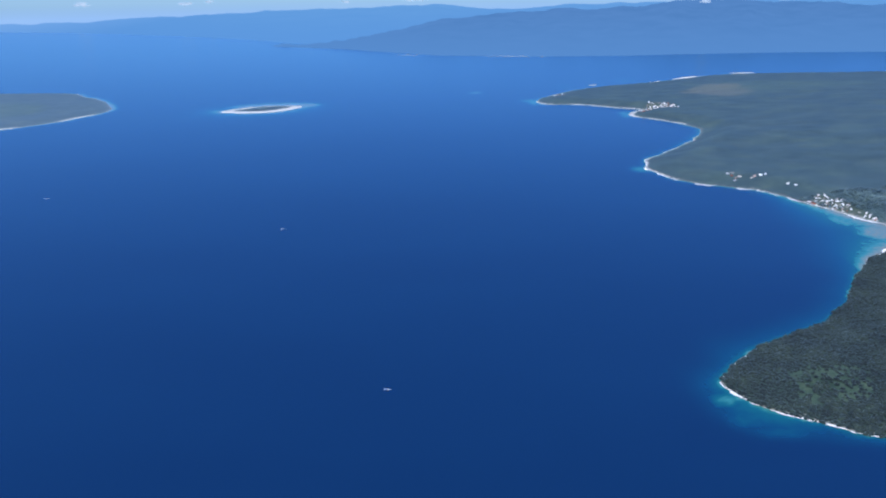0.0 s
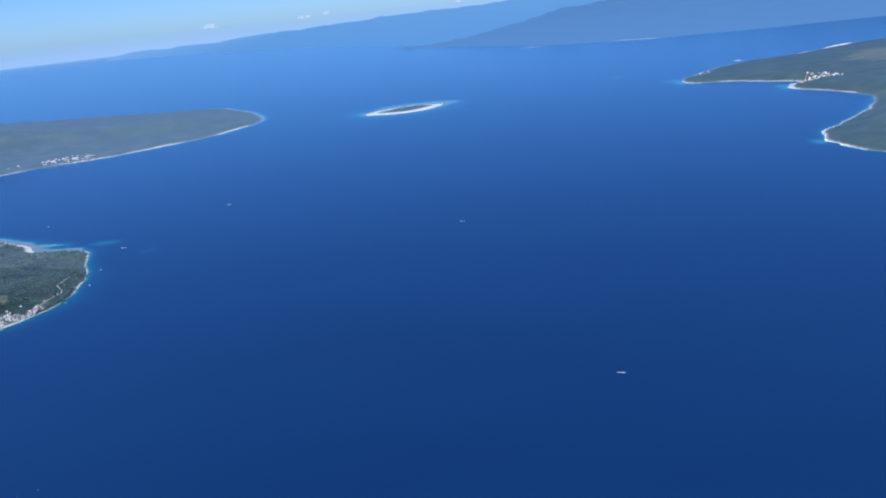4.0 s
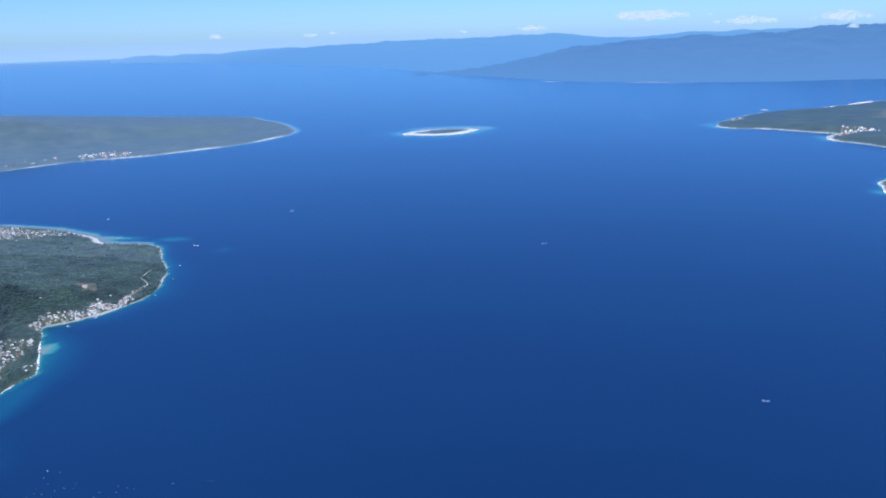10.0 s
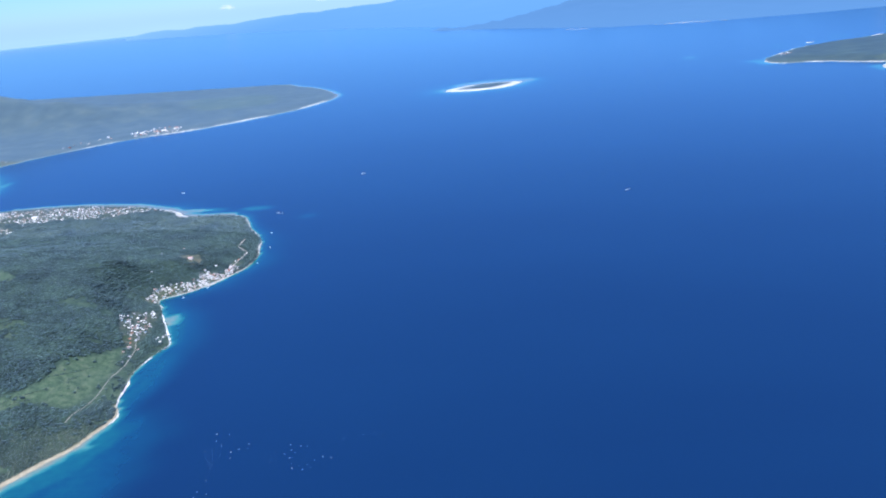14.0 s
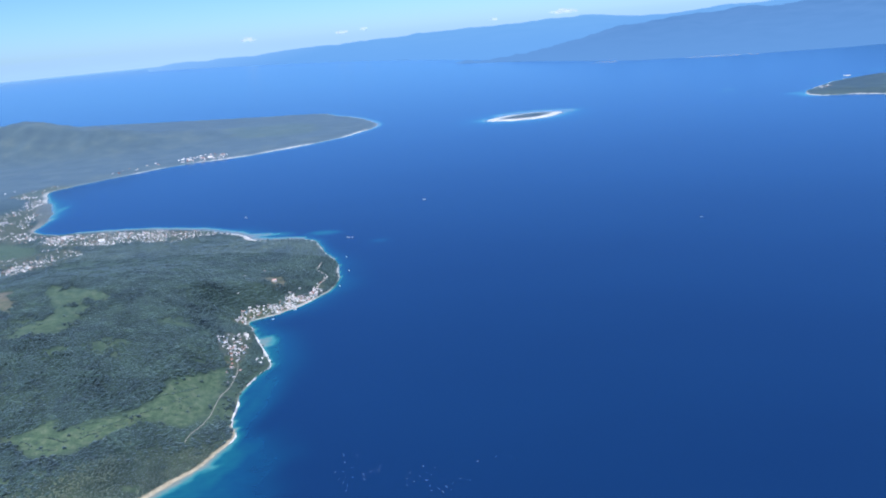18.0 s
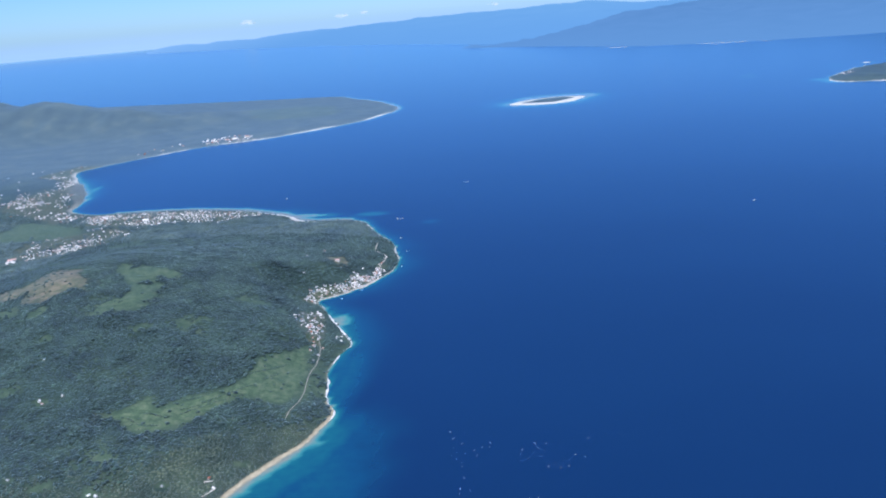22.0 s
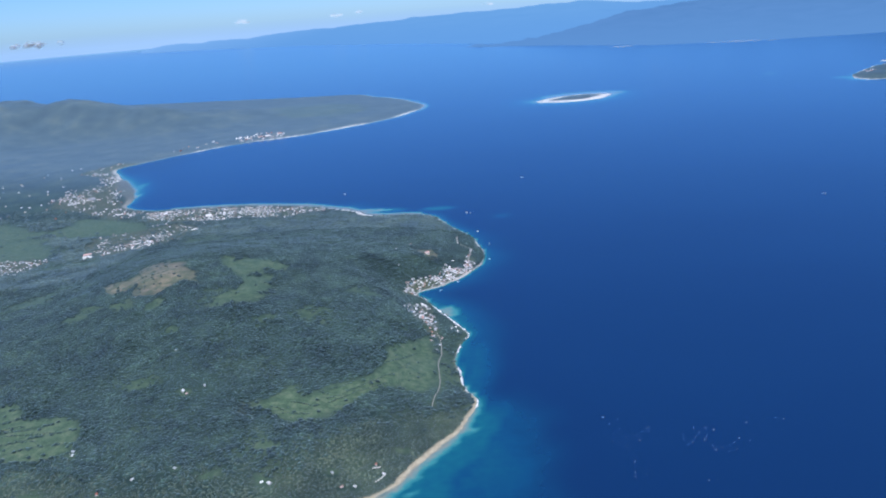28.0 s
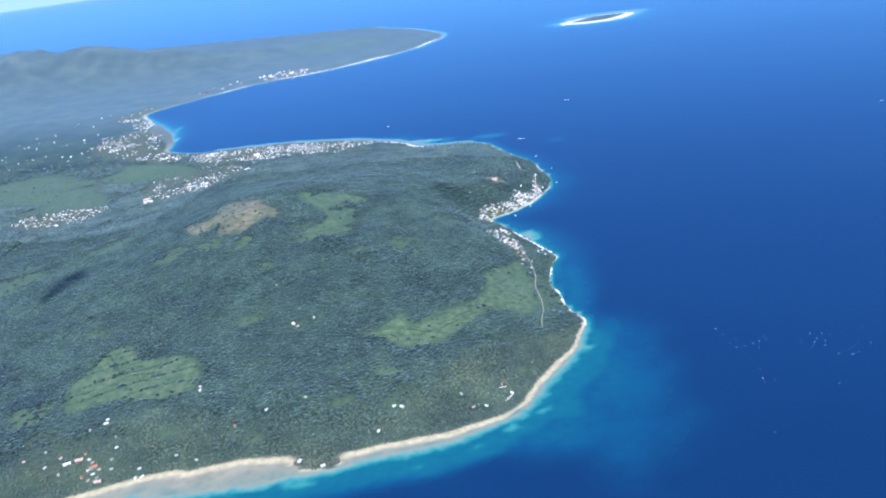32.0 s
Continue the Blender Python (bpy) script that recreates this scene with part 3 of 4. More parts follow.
        sh = np.maximum(sh, k * (ramp01(-r, -1.5, 0.1) if k < 0.3 else ramp01(-r, -1.25, -0.35)))
    far = np.hypot(x + 120, y)
    pull = np.minimum(1, 4650 / np.maximum(far, 1))
    v = np.stack([(x + 120) * pull - 120, y * pull, np.zeros(x.shape)], -1).reshape(-1, 3)
    f = grid_faces(len(xs), len(ys), (far < 4650).ravel())
    ob = mesh_from("water", v, f, WATER, True, (("shallow", sh.ravel()),))
    tagged(ob, "deep blue calm sea with turquoise shallows along the shores", "sea", kind="structure")


build_sea()


# ---- land ----
def build_land(which, name, xs, ys, label):
    x, y = np.meshgrid(xs, ys)
    sd = coast(x, y, which)
    f, b, t = cover(x, y)
    z = height(x, y, sd, which)
    width = beach_width(x, y, which)
    sand = 1 - ramp01(sd - width, -0.3, 0.9)
    if which != "island":
        sand = sand * (1 - ramp01(y, 380, 470) * 0.85 * (1 - ramp01(fbm(x, y, 45, 63, 3), -0.1, 0.3)))
    if which == "west":
        sand = sand * (1 - 0.35 * np.exp(-((x + 538) ** 2 + (y - 478) ** 2) / 1500))
    wet = ramp01(width - sd, 1.1, 2.2) * ramp01(-y, -172, -150) * (which == "west")
    film = (1 - ramp01(sd + 0.8 * fbm(x, y, 7, 73, 3), 0.1 * width, 0.62 * width)) * ramp01(-y, -172, -150) * (which == "west")
    v = np.stack([x, y, z], -1).reshape(-1, 3)
    # far: how much painted haze the ground takes on
    ob = mesh_from(name, v, grid_faces(len(xs), len(ys), (sd > -5).ravel()), GROUND, True,
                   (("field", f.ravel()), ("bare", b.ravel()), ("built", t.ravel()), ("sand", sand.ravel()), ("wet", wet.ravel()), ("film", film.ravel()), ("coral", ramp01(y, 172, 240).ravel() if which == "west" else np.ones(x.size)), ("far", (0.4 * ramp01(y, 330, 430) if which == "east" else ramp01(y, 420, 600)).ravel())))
    return tagged(ob, label, "ground", kind="structure")


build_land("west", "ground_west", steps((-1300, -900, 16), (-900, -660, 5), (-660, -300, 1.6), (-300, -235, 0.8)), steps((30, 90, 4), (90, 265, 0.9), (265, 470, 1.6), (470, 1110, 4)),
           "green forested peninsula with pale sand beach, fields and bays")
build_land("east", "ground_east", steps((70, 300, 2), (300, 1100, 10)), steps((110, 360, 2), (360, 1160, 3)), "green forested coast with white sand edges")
build_land("island", "ground_islet", steps((-250, -120, 1.5)), steps((800, 920, 1.5)), "small wooded islet ringed by bright sand")


# ---- forest canopy ----
def crowns(name, which, x, y, radius, material, label, squash=0.8):
    """Many small uneven crowns on the ground of one coast, as one canopy."""
    sd = coast(x, y, which)
    z = height(x, y, sd, which)
    n = len(x)
    k = 5
    ang = np.arange(k) * 2 * np.pi / k
    spin = RNG.random(n) * 6.28
    pts = np.zeros((n, 2 * k + 1, 3))
    for row, (rr, zz) in enumerate(((1.0, 0.15), (0.72, 0.78))):
        a = ang[None] + spin[:, None] + row * np.pi / k
        r = radius[:, None] * rr * (0.75 + 0.5 * RNG.random((n, k)))
        pts[:, row * k:(row + 1) * k, 0] = r * np.cos(a)
        pts[:, row * k:(row + 1) * k, 1] = r * np.sin(a)
        pts[:, row * k:(row + 1) * k, 2] = radius[:, None] * (zz * squash * (0.8 + 0.4 * RNG.random((n, k))))
    pts[:, 2 * k] = np.stack([RNG.normal(0, 0.12, n) * radius, RNG.normal(0, 0.12, n) * radius, radius * squash * (0.95 + 0.35 * RNG.random(n))], -1)
    z = z + np.clip(fbm(x, y, 7, 29, 3), -0.3, 1) * radius * 0.9
    pts += np.stack([x, y, z + radius * 0.1], -1)[:, None]
    tri = []
    for i in range(k):
        j = (i + 1) % k
        tri += [(i, j, k + i), (j, k + j, k + i), (k + i, k + j, 2 * k)]
    tri = np.array(tri)
    faces = (np.arange(n)[:, None, None] * (2 * k + 1) + tri[None]).reshape(-1, 3)
    ob = mesh_from(name, pts.reshape(-1, 3), faces, material, True)
    return tagged(ob, label, "forest", kind="stuff")


def scatter(x0, x1, y0, y1, spacing):
    gx, gy = np.meshgrid(np.arange(x0, x1, spacing), np.arange(y0, y1, spacing))
    return (gx + RNG.uniform(-0.55, 0.55, gx.shape) * spacing).ravel(), (gy + RNG.uniform(-0.55, 0.55, gx.shape) * spacing).ravel()


def wooded(x, y, which, open_share=0.012):
    sd = coast(x, y, which)
    f, b, t = cover(x, y)
    width = beach_width(x, y, which) + 0.3
    chance = np.clip(1 - 1.7 * f + 0.35 * fbm(x, y, 4, 61, 2) * (f > 0.05), open_share, 1) * np.where(b > 0.25, 0.05, 1) * (1 - np.where(y < 300, 0.95, 0.8) * ramp01(t, 0.1, 0.6))
    if which == "west":
        road = np.minimum(line_distance(x, y, ROAD), line_distance(x, y, ROAD_TIP))
        chance = chance * (road > 0.9) * (1 - 0.9 * (np.exp(-((x + 538) ** 2 + (y - 478) ** 2) / 1100) > 0.4))
    if which == "west":
        for hx, hy in HAMLET:
            chance = chance * ((x - hx) ** 2 + (y + 0.5 - hy) ** 2 > 1.7)
    if which == "west":
        chance = chance * (1 - 0.85 * ramp01(y, 330, 430))
    if which == "island":
        chance = chance * 0.75
    return (sd > width) & (RNG.random(x.shape) < chance)


def plant(name, which, box, spacing, sizes, material, label, mask=None, squash=0.85):
    x, y = scatter(*box, spacing)
    keep = wooded(x, y, which)
    if mask is not None:
        keep &= mask(x, y)
    x, y = x[keep], y[keep]
    lump = 0.5 + 0.5 * fbm(x, y, 6, 5, 2)
    radius = sizes[0] + (sizes[1] - sizes[0]) * np.clip(0.35 * lump + 0.65 * RNG.random(len(x)) ** 1.6, 0, 1)
    return crowns(name, which, x, y, radius, material, label, squash)


def palm_belt(x, y):
    return coast(x, y, "west") + 9 * fbm(x, y, 30, 47, 3) + RNG.normal(0, 5, x.shape) < 25 * ramp01(-y, -178, -140)


plant("forest_canopy", "west", (-480, -246, 95, 262), 0.68, (0.2, 0.86), LEAVES, "dense dark green tropical forest canopy on the peninsula", lambda x, y: ~palm_belt(x, y), squash=0.62)
plant("palm_grove", "west", (-480, -246, 95, 180), 0.62, (0.2, 0.4), PALM_LEAVES, "lighter green coconut palms behind the sand beach", palm_belt, squash=1.0)
plant("forest_canopy", "west", (-420, -246, 262, 345), 0.95, (0.3, 0.95), LEAVES, "dark green forest canopy on the cape", squash=0.5)
plant("forest_canopy", "west", (-600, -246, 345, 430), 1.25, (0.5, 1.2), HAZED_LEAVES, "dark green forest canopy round the bay town", squash=0.45)
plant("forest_canopy", "west", (-600, -420, 262, 345), 1.25, (0.5, 1.2), HAZED_LEAVES, "dark green forest canopy inland of the bay town", squash=0.45)
plant("forest_canopy", "west", (-760, -480, 95, 262), 2.0, (1.0, 2.0), LEAVES, "dark green forest canopy inland")
plant("forest_canopy", "east", (84, 250, 160, 345), 0.82, (0.35, 1.0), SHADED_LEAVES, "forest canopy on the near headland, leaf colour darkened as if shaded")
plant("forest_canopy", "east", (110, 330, 345, 430), 1.5, (0.7, 1.5), HAZED_LEAVES, "dark forest canopy behind the eastern village", squash=0.3)
plant("islet_trees", "island", (-230, -142, 822, 905), 1.6, (0.6, 1.0), HAZED_ISLET_LEAVES, "low dark trees covering the sandy islet", squash=0.2)


def hedge(name, lines, spread, label):
    """Dark bushes in rows along the terrace edges of a field."""
    pts = []
    for line in lines:
        for (ax, ay), (bx, by) in zip(line[:-1], line[1:]):
            k = int(math.hypot(bx - ax, by - ay) / 0.26)
            pts += [(ax + (bx - ax) * i / k, ay + (by - ay) * i / k) for i in range(k)]
    p = np.array(pts)
    wave = fbm(p[:, 0], p[:, 1], 5, 66, 3)
    keep = (fbm(p[:, 0], p[:, 1], 6, 67, 2) > -0.25) & (RNG.random(len(p)) < 0.8)
    x, y = p[:, 0] + RNG.normal(0, 0.15, len(p)), p[:, 1] + wave * spread + RNG.normal(0, 0.15, len(p))
    return crowns(name, "west", x[keep], y[keep], RNG.uniform(0.12, 0.27, keep.sum()), LEAVES, label)


hedge("hedge_rows", [[(-381.3, 140.9), (-376, 141.8), (-370.6, 142.6), (-365, 143.2), (-360.3, 143.8), (-353.8, 143.3)], [(-387.5, 135.4), (-379.6, 137.3), (-371.2, 138.7), (-366, 140), (-361.6, 140.5)],
                     [(-381.8, 151.9), (-379, 148), (-376.4, 145), (-370.1, 144.4), (-366.5, 145.6)], [(-376, 145), (-372.5, 146.6), (-369, 146.2)]], 0.35, "dark bushes in rows along terraced green fields")
hedge("hedge_rows", [[(-297.3, 159.5), (-290.7, 158), (-284.8, 162.4), (-278.8, 167.2), (-272, 172)], [(-288, 162), (-285, 164.1), (-279, 169.8), (-273, 177.2), (-268.6, 189.2)],
                     [(-278, 179.1), (-272, 188.3), (-266.5, 199.7)], [(-291.5, 164.4), (-285.4, 168.3), (-281.6, 172.1)], [(-303, 157), (-297, 155), (-291, 154.4)]], 0.8, "dark bushes in rows along terraced coastal fields")


# ---- far ranges ----
def build_range(name, origin, crest_line, crest, coast_line, material, label, seed):
    """Hills in a fan round origin: crest (azimuth, elevation) and coast (azimuth, distance) tables."""
    az = np.linspace(crest[0][0], crest[-1][0], 560)
    top = np.interp(az, *zip(*crest))
    shore = np.interp(az, *zip(*coast_line))
    crest_far = np.interp(az, *zip(*crest_line))[None]
    u = np.concatenate([np.linspace(0, 1, 26), [1.06, 1.12]])
    a, w = np.meshgrid(np.radians(az), u)
    r = shore[None] + (crest_far - shore[None]) * w
    peak = 107 + crest_far * np.tan(np.radians(top))[None]
    rugged = fbm(a * 900, w * 60, 26, seed, 5)
    h = peak * np.clip(w, 0, 1) ** 0.95 * (1 + 0.25 * rugged * np.sin(np.pi * np.clip(w, 0, 1))) + fbm(a * 1500, w * 0, 30, seed + 3, 6) * 7.5 * np.clip(w, 0, 1)
    h = np.where(w > 1, h * (1 - 4 * (w - 1)), h) - 0.3 * (w < 0.01)
    v = np.stack([origin[0] + r * np.sin(a), origin[1] + r * np.cos(a), h], -1).reshape(-1, 3)
    ob = mesh_from(name, v, grid_faces(len(az), len(u)), material, True)
    return tagged(ob, label, "mountains", kind="structure")


def build_haze_sheet(radius, top, stops, low, high):
    """A glowing see-through sheet, painted as pale haze low over the far sea."""
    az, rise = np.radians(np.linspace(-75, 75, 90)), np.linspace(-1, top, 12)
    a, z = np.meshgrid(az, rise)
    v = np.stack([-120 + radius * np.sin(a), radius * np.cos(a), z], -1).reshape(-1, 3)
    m = make_backdrop("horizon_haze_glow", low, high, 0.002)
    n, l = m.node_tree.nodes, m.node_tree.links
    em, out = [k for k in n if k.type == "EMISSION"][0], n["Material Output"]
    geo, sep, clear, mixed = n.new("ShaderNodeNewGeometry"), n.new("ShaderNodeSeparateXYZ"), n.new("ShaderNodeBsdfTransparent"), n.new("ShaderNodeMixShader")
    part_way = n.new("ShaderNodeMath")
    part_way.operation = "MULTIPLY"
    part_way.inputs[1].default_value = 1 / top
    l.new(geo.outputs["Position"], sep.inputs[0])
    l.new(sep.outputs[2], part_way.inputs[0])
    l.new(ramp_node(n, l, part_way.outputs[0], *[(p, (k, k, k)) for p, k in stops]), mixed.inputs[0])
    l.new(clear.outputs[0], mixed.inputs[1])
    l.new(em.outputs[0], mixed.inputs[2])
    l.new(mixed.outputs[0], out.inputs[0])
    tagged(mesh_from("backdrop_horizon", v, grid_faces(90, 12), m, True), "glowing sheet painted as pale blue haze low along the sea horizon", "haze", kind="structure")


build_haze_sheet(4600, 100, ((0.0, 1.0), (0.3, 0.9), (0.97, 0.0)), (0.30, 0.50, 0.86), (0.32, 0.52, 0.87))
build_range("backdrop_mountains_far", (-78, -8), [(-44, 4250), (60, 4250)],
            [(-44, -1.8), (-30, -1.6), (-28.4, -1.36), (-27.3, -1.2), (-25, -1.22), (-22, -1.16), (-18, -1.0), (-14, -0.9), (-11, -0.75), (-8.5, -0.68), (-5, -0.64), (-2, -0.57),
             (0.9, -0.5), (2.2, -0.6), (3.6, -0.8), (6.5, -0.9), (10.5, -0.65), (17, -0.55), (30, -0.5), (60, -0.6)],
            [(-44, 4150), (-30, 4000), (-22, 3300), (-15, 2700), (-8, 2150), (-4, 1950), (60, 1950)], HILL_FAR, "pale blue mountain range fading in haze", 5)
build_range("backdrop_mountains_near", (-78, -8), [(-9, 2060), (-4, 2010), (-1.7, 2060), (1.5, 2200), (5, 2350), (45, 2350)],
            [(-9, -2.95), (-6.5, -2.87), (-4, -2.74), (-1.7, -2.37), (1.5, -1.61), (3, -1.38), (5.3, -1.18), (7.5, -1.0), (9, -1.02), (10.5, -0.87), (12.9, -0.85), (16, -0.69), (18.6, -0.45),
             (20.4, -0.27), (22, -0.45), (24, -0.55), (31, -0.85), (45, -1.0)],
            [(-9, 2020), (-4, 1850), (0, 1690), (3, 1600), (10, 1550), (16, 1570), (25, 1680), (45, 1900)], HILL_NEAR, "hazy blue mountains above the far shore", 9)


def build_sandbar(points, width, rise, label):
    """A low pale bank of sand on the water, tapered at both ends."""
    p = np.array(points, float)
    u = np.linspace(0, len(p) - 1, 40)
    q = np.column_stack([np.interp(u, np.arange(len(p)), p[:, k]) for k in (0, 1)])
    d = np.gradient(q, axis=0)
    d /= np.linalg.norm(d, axis=1)[:, None]
    taper = np.sin(np.pi * np.linspace(0.02, 0.98, 40)) ** 0.6 * (0.7 + 0.6 * value_noise(q[:, 0] / 9, q[:, 1] / 9, 31))
    side = np.stack([-d[:, 1], d[:, 0]], -1) * (width / 2 * taper)[:, None]
    v = np.concatenate([np.column_stack([q + side * k, np.full(40, z) * (taper if z > 0 else 1)]) for k, z in ((-1, -0.1), (-0.4, rise), (0.4, rise), (1, -0.1))])
    tagged(mesh_from("sandbar", v, grid_faces(40, 4), SANDBAR, True), label, "sandbar", kind="structure")


build_sandbar([(263, 1026), (280, 1040), (298, 1055)], 5, 0.5, "thin white sandbar off the distant point")
build_sandbar([(316, 1070), (340, 1092), (364, 1112)], 9, 0.5, "white sandbar off the distant point")
build_sandbar([(418, 1141), (436, 1143), (456, 1141)], 9, 0.5, "white sandbar beyond the eastern plain")
build_sandbar([(195, 1022), (206, 1025)], 4, 0.4, "thin white sandbar off the distant point")
build_sandbar([(88, 1557), (150, 1540), (214, 1515)], 1.7, 0.25, "pale beach at the foot of the far mountains")
build_sandbar([(-80, 1626), (-55, 1622), (-30, 1613)], 1.7, 0.25, "pale beach at the foot of the far mountains")
build_sandbar([(290, 1538), (330, 1541)], 1.7, 0.25, "pale beach at the foot of the far mountains")


# ---- houses ----
def box(bm, x0, x1, y0, y1, z0, z1):
    v = [bm.verts.new(p) for p in ((x0, y0, z0), (x1, y0, z0), (x1, y1, z0), (x0, y1, z0), (x0, y0, z1), (x1, y0, z1), (x1, y1, z1), (x0, y1, z1))]
    for f in ((3, 2, 1, 0), (4, 5, 6, 7), (0, 1, 5, 4), (1, 2, 6, 5), (2, 3, 7, 6), (3, 0, 4, 7)):
        bm.faces.new([v[i] for i in f])


def gable(bm, hx, hy, z, rise, over, thick):
    """A pitched sheet roof with eaves: ridge along x."""
    prof = [(-hy - over, z - rise * over / hy), (0, z + rise), (hy + over, z - rise * over / hy)]
    top = [(y, zz + thick) for y, zz in prof]
    rows = [[bm.verts.new((sx * (hx + over), y, zz)) for y, zz in prof + top[::-1]] for sx in (-1, 1)]
    a, b = rows
    for i in range(6):
        j = (i + 1) % 6
        bm.faces.new((a[i], a[j], b[j], b[i]))
    bm.faces.new(a[::-1])
    bm.faces.new(b)


def build_house(colour, hx, hy, wall_h, label, group="village houses", name="house"):
    ob = new(name)
    tagged(ob, label, "house", group)
    bm = bmesh.new()
    box(bm, -hx, hx, -hy, hy, -0.25, wall_h)
    for sx in (-1, 1):
        tri = [bm.verts.new((sx * hx, y, z)) for y, z in ((-hy, wall_h), (hy, wall_h), (0, wall_h + hy * 0.55))]
        bm.faces.new(tri if sx > 0 else tri[::-1])
    wall = part("wall", bm, WALLS, ob)
    bm = bmesh.new()
    gable(bm, hx, hy, wall_h + 0.01, hy * 0.55, 0.07, 0.03)
    part("roof", bm, ROOFS[colour], ob, colour + " sheet roof")
    bm = bmesh.new()
    box(bm, -0.06, 0.06, -hy - 0.02, -hy + 0.01, 0.0, wall_h * 0.8)
    part("door", bm, DOORS, wall, "dark wooden door")
    return ob


def ground_z(x, y, which):
    xa, ya = np.array([x], float), np.array([y], float)
    return float(height(xa, ya, coast(xa, ya, which), which)[0])


def spots(ring, spacing, share, which, clear=0.8, clumped=False, ragged=5):
    x0, y0 = ring.min(0)
    x1, y1 = ring.max(0)
    x, y = scatter(x0, x1, y0, y1, spacing)
    keep = (ring_distance(x, y, ring) + fbm(x, y, 10, 77, 3) * ragged > 0) & (coast(x, y, which) > clear) & (RNG.random(len(x)) < share * (0.65 + 0.7 * fbm(x, y, 12, 83, 2)))
    if clumped:
        keep &= RNG.random(len(x)) < 0.08 + 0.92 * ramp01(fbm(x, y, 16, 87, 3), -0.2, 0.3)
    return list(zip(x[keep], y[keep]))


KINDS = [("white", 0.36, 0.25, 0.22), ("grey", 0.34, 0.24, 0.21), ("pink", 0.33, 0.24, 0.20), ("white", 0.52, 0.31, 0.26), ("red", 0.36, 0.25, 0.22), ("blue", 0.34, 0.24, 0.21)]
WEIGHTS = [0.40, 0.30, 0.14, 0.08, 0.04, 0.04]
WORDS = {"white": "small plastered house with bright white sheet roof", "grey": "small plastered house with grey galvanised roof", "pink": "small house with faded pink roof",
         "red": "small house with rusty red sheet roof", "blue": "small house with dull blue sheet roof"}
PROTOTYPES = {}


def place_house(x, y, which, kind):
    colour, hx, hy, wh = KINDS[kind]
    m = pose(x, y, ground_z(x, y, which), 0, 0, float(RNG.uniform(0, 180)))
    if kind in PROTOTYPES:
        return copy_thing(PROTOTYPES[kind], m)
    ob = build_house(colour, hx, hy, wh, WORDS[colour])
    ob.matrix_basis = m
    PROTOTYPES[kind] = ob
    return ob


def kind_of():
    return int(RNG.choice(len(KINDS), p=WEIGHTS))


single = []
single += spots(RINGS_T[3], 0.85, 0.9, "west", 0.8, ragged=1.5)[:230]
single += spots(RINGS_T[4], 1.15, 0.62, "west", 1.0, ragged=2.5)[:90]
single += [(-260.6 + 0.7 * (k % 3), 300 + 2.2 * k) for k in range(6)]
single += [(-258.6, 226), (-258.2, 223.6), (-257.2, 219.4), (-259.6, 222.4), (-262, 207), (-262.4, 203), (-259.4, 221)]
single += HAMLET
for hx_, hy_ in single:
    place_house(hx_, hy_, "west" if hx_ < 0 else "east", kind_of())
for hx_, hy_, turn_, colour_ in ((-370.9, 111.4, 25, "pink"), (-366.3, 109.4, 40, "red"), (-363.3, 105.2, 15, "pink"), (-373.4, 110.2, 30, "white")):
    lodge = build_house(colour_, 0.85, 0.42, 0.3, "long low house with " + {"red": "rusty red", "pink": "faded pink", "white": "bright white"}[colour_] + " roof among palms", "village houses", "house")
    lodge.matrix_basis = pose(hx_, hy_, ground_z(hx_, hy_, "west"), 0, 0, turn_)

# the larger roofs of the bay town and the quay on the far headland
for x_, y_, colour_, sx_, sy_, turn_, label_ in ((-446, 311, "white", 2.0, 1.0, 20, "long hall with bright white sheet roof"), (-449, 316, "pink", 1.8, 1.0, 25, "long hall with faded pink roof"),
                                                 (-483, 694, "white", 2.2, 1.3, 40, "long shed with white roof on the shore"), (-489, 690, "pink", 2.0, 1.2, 60, "long shed with faded pink roof"),
                                                 (-499, 684, "white", 1.8, 1.1, 45, "shed with white roof on the shore"), (-503, 677, "grey", 1.6, 1.0, 20, "shed with grey roof on the shore"),
                                                 (-474, 703, "pink", 2.0, 1.3, 40, "long shed with faded pink roof beside bare earth"), (-525, 452, "grey", 2.4, 1.4, 60, "market hall with grey roof"),
                                                 (-276.8, 291.5, "pink", 0.9, 0.6, 10, "house with faded pink roof in a clearing"), (-418, 392, "white", 1.6, 0.9, 15, "hall with white sheet roof"),
                                                 (205, 415, "red", 1.6, 1.0, 110, "hall with rusty red roof")):
    hall = build_house(colour_, sx_, sy_, 0.7, label_, "halls", "hall")
    hall.matrix_basis = pose(x_, y_, ground_z(x_, y_, "west" if x_ < 0 else "east"), 0, 0, turn_)


def roof_mix():
    m, n, l, b = shader("town_roofs", 0.55)
    geo = n.new("ShaderNodeNewGeometry")
    r = n.new("ShaderNodeValToRGB")
    r.color_ramp.interpolation = "CONSTANT"
    el = r.color_ramp.elements
    for pos, c in ((0.46, (0.46, 0.48, 0.51)), (0.60, (0.26, 0.27, 0.28)), (0.70, (0.46, 0.34, 0.31)), (0.80, (0.30, 0.13, 0.10)), (0.86, (0.56, 0.53, 0.47)), (0.95, (0.22, 0.33, 0.42))):
        el.new(pos).color = (*c, 1)
    el[0].color = el[-1].color = (0.90, 0.90, 0.90, 1)
    l.new(geo.outputs["Random Per Island"], r.inputs[0])
    l.new(blend(n, l, 1.0, r.outputs[0], ramp_node(n, l, noise_node(n, l, 4.0, 3), (0.3, (0.75, 0.75, 0.75)), (0.6, (1, 1, 1))), "MULTIPLY"), b.inputs["Base Color"])
    return m


TOWN_ROOFS = roof_mix()


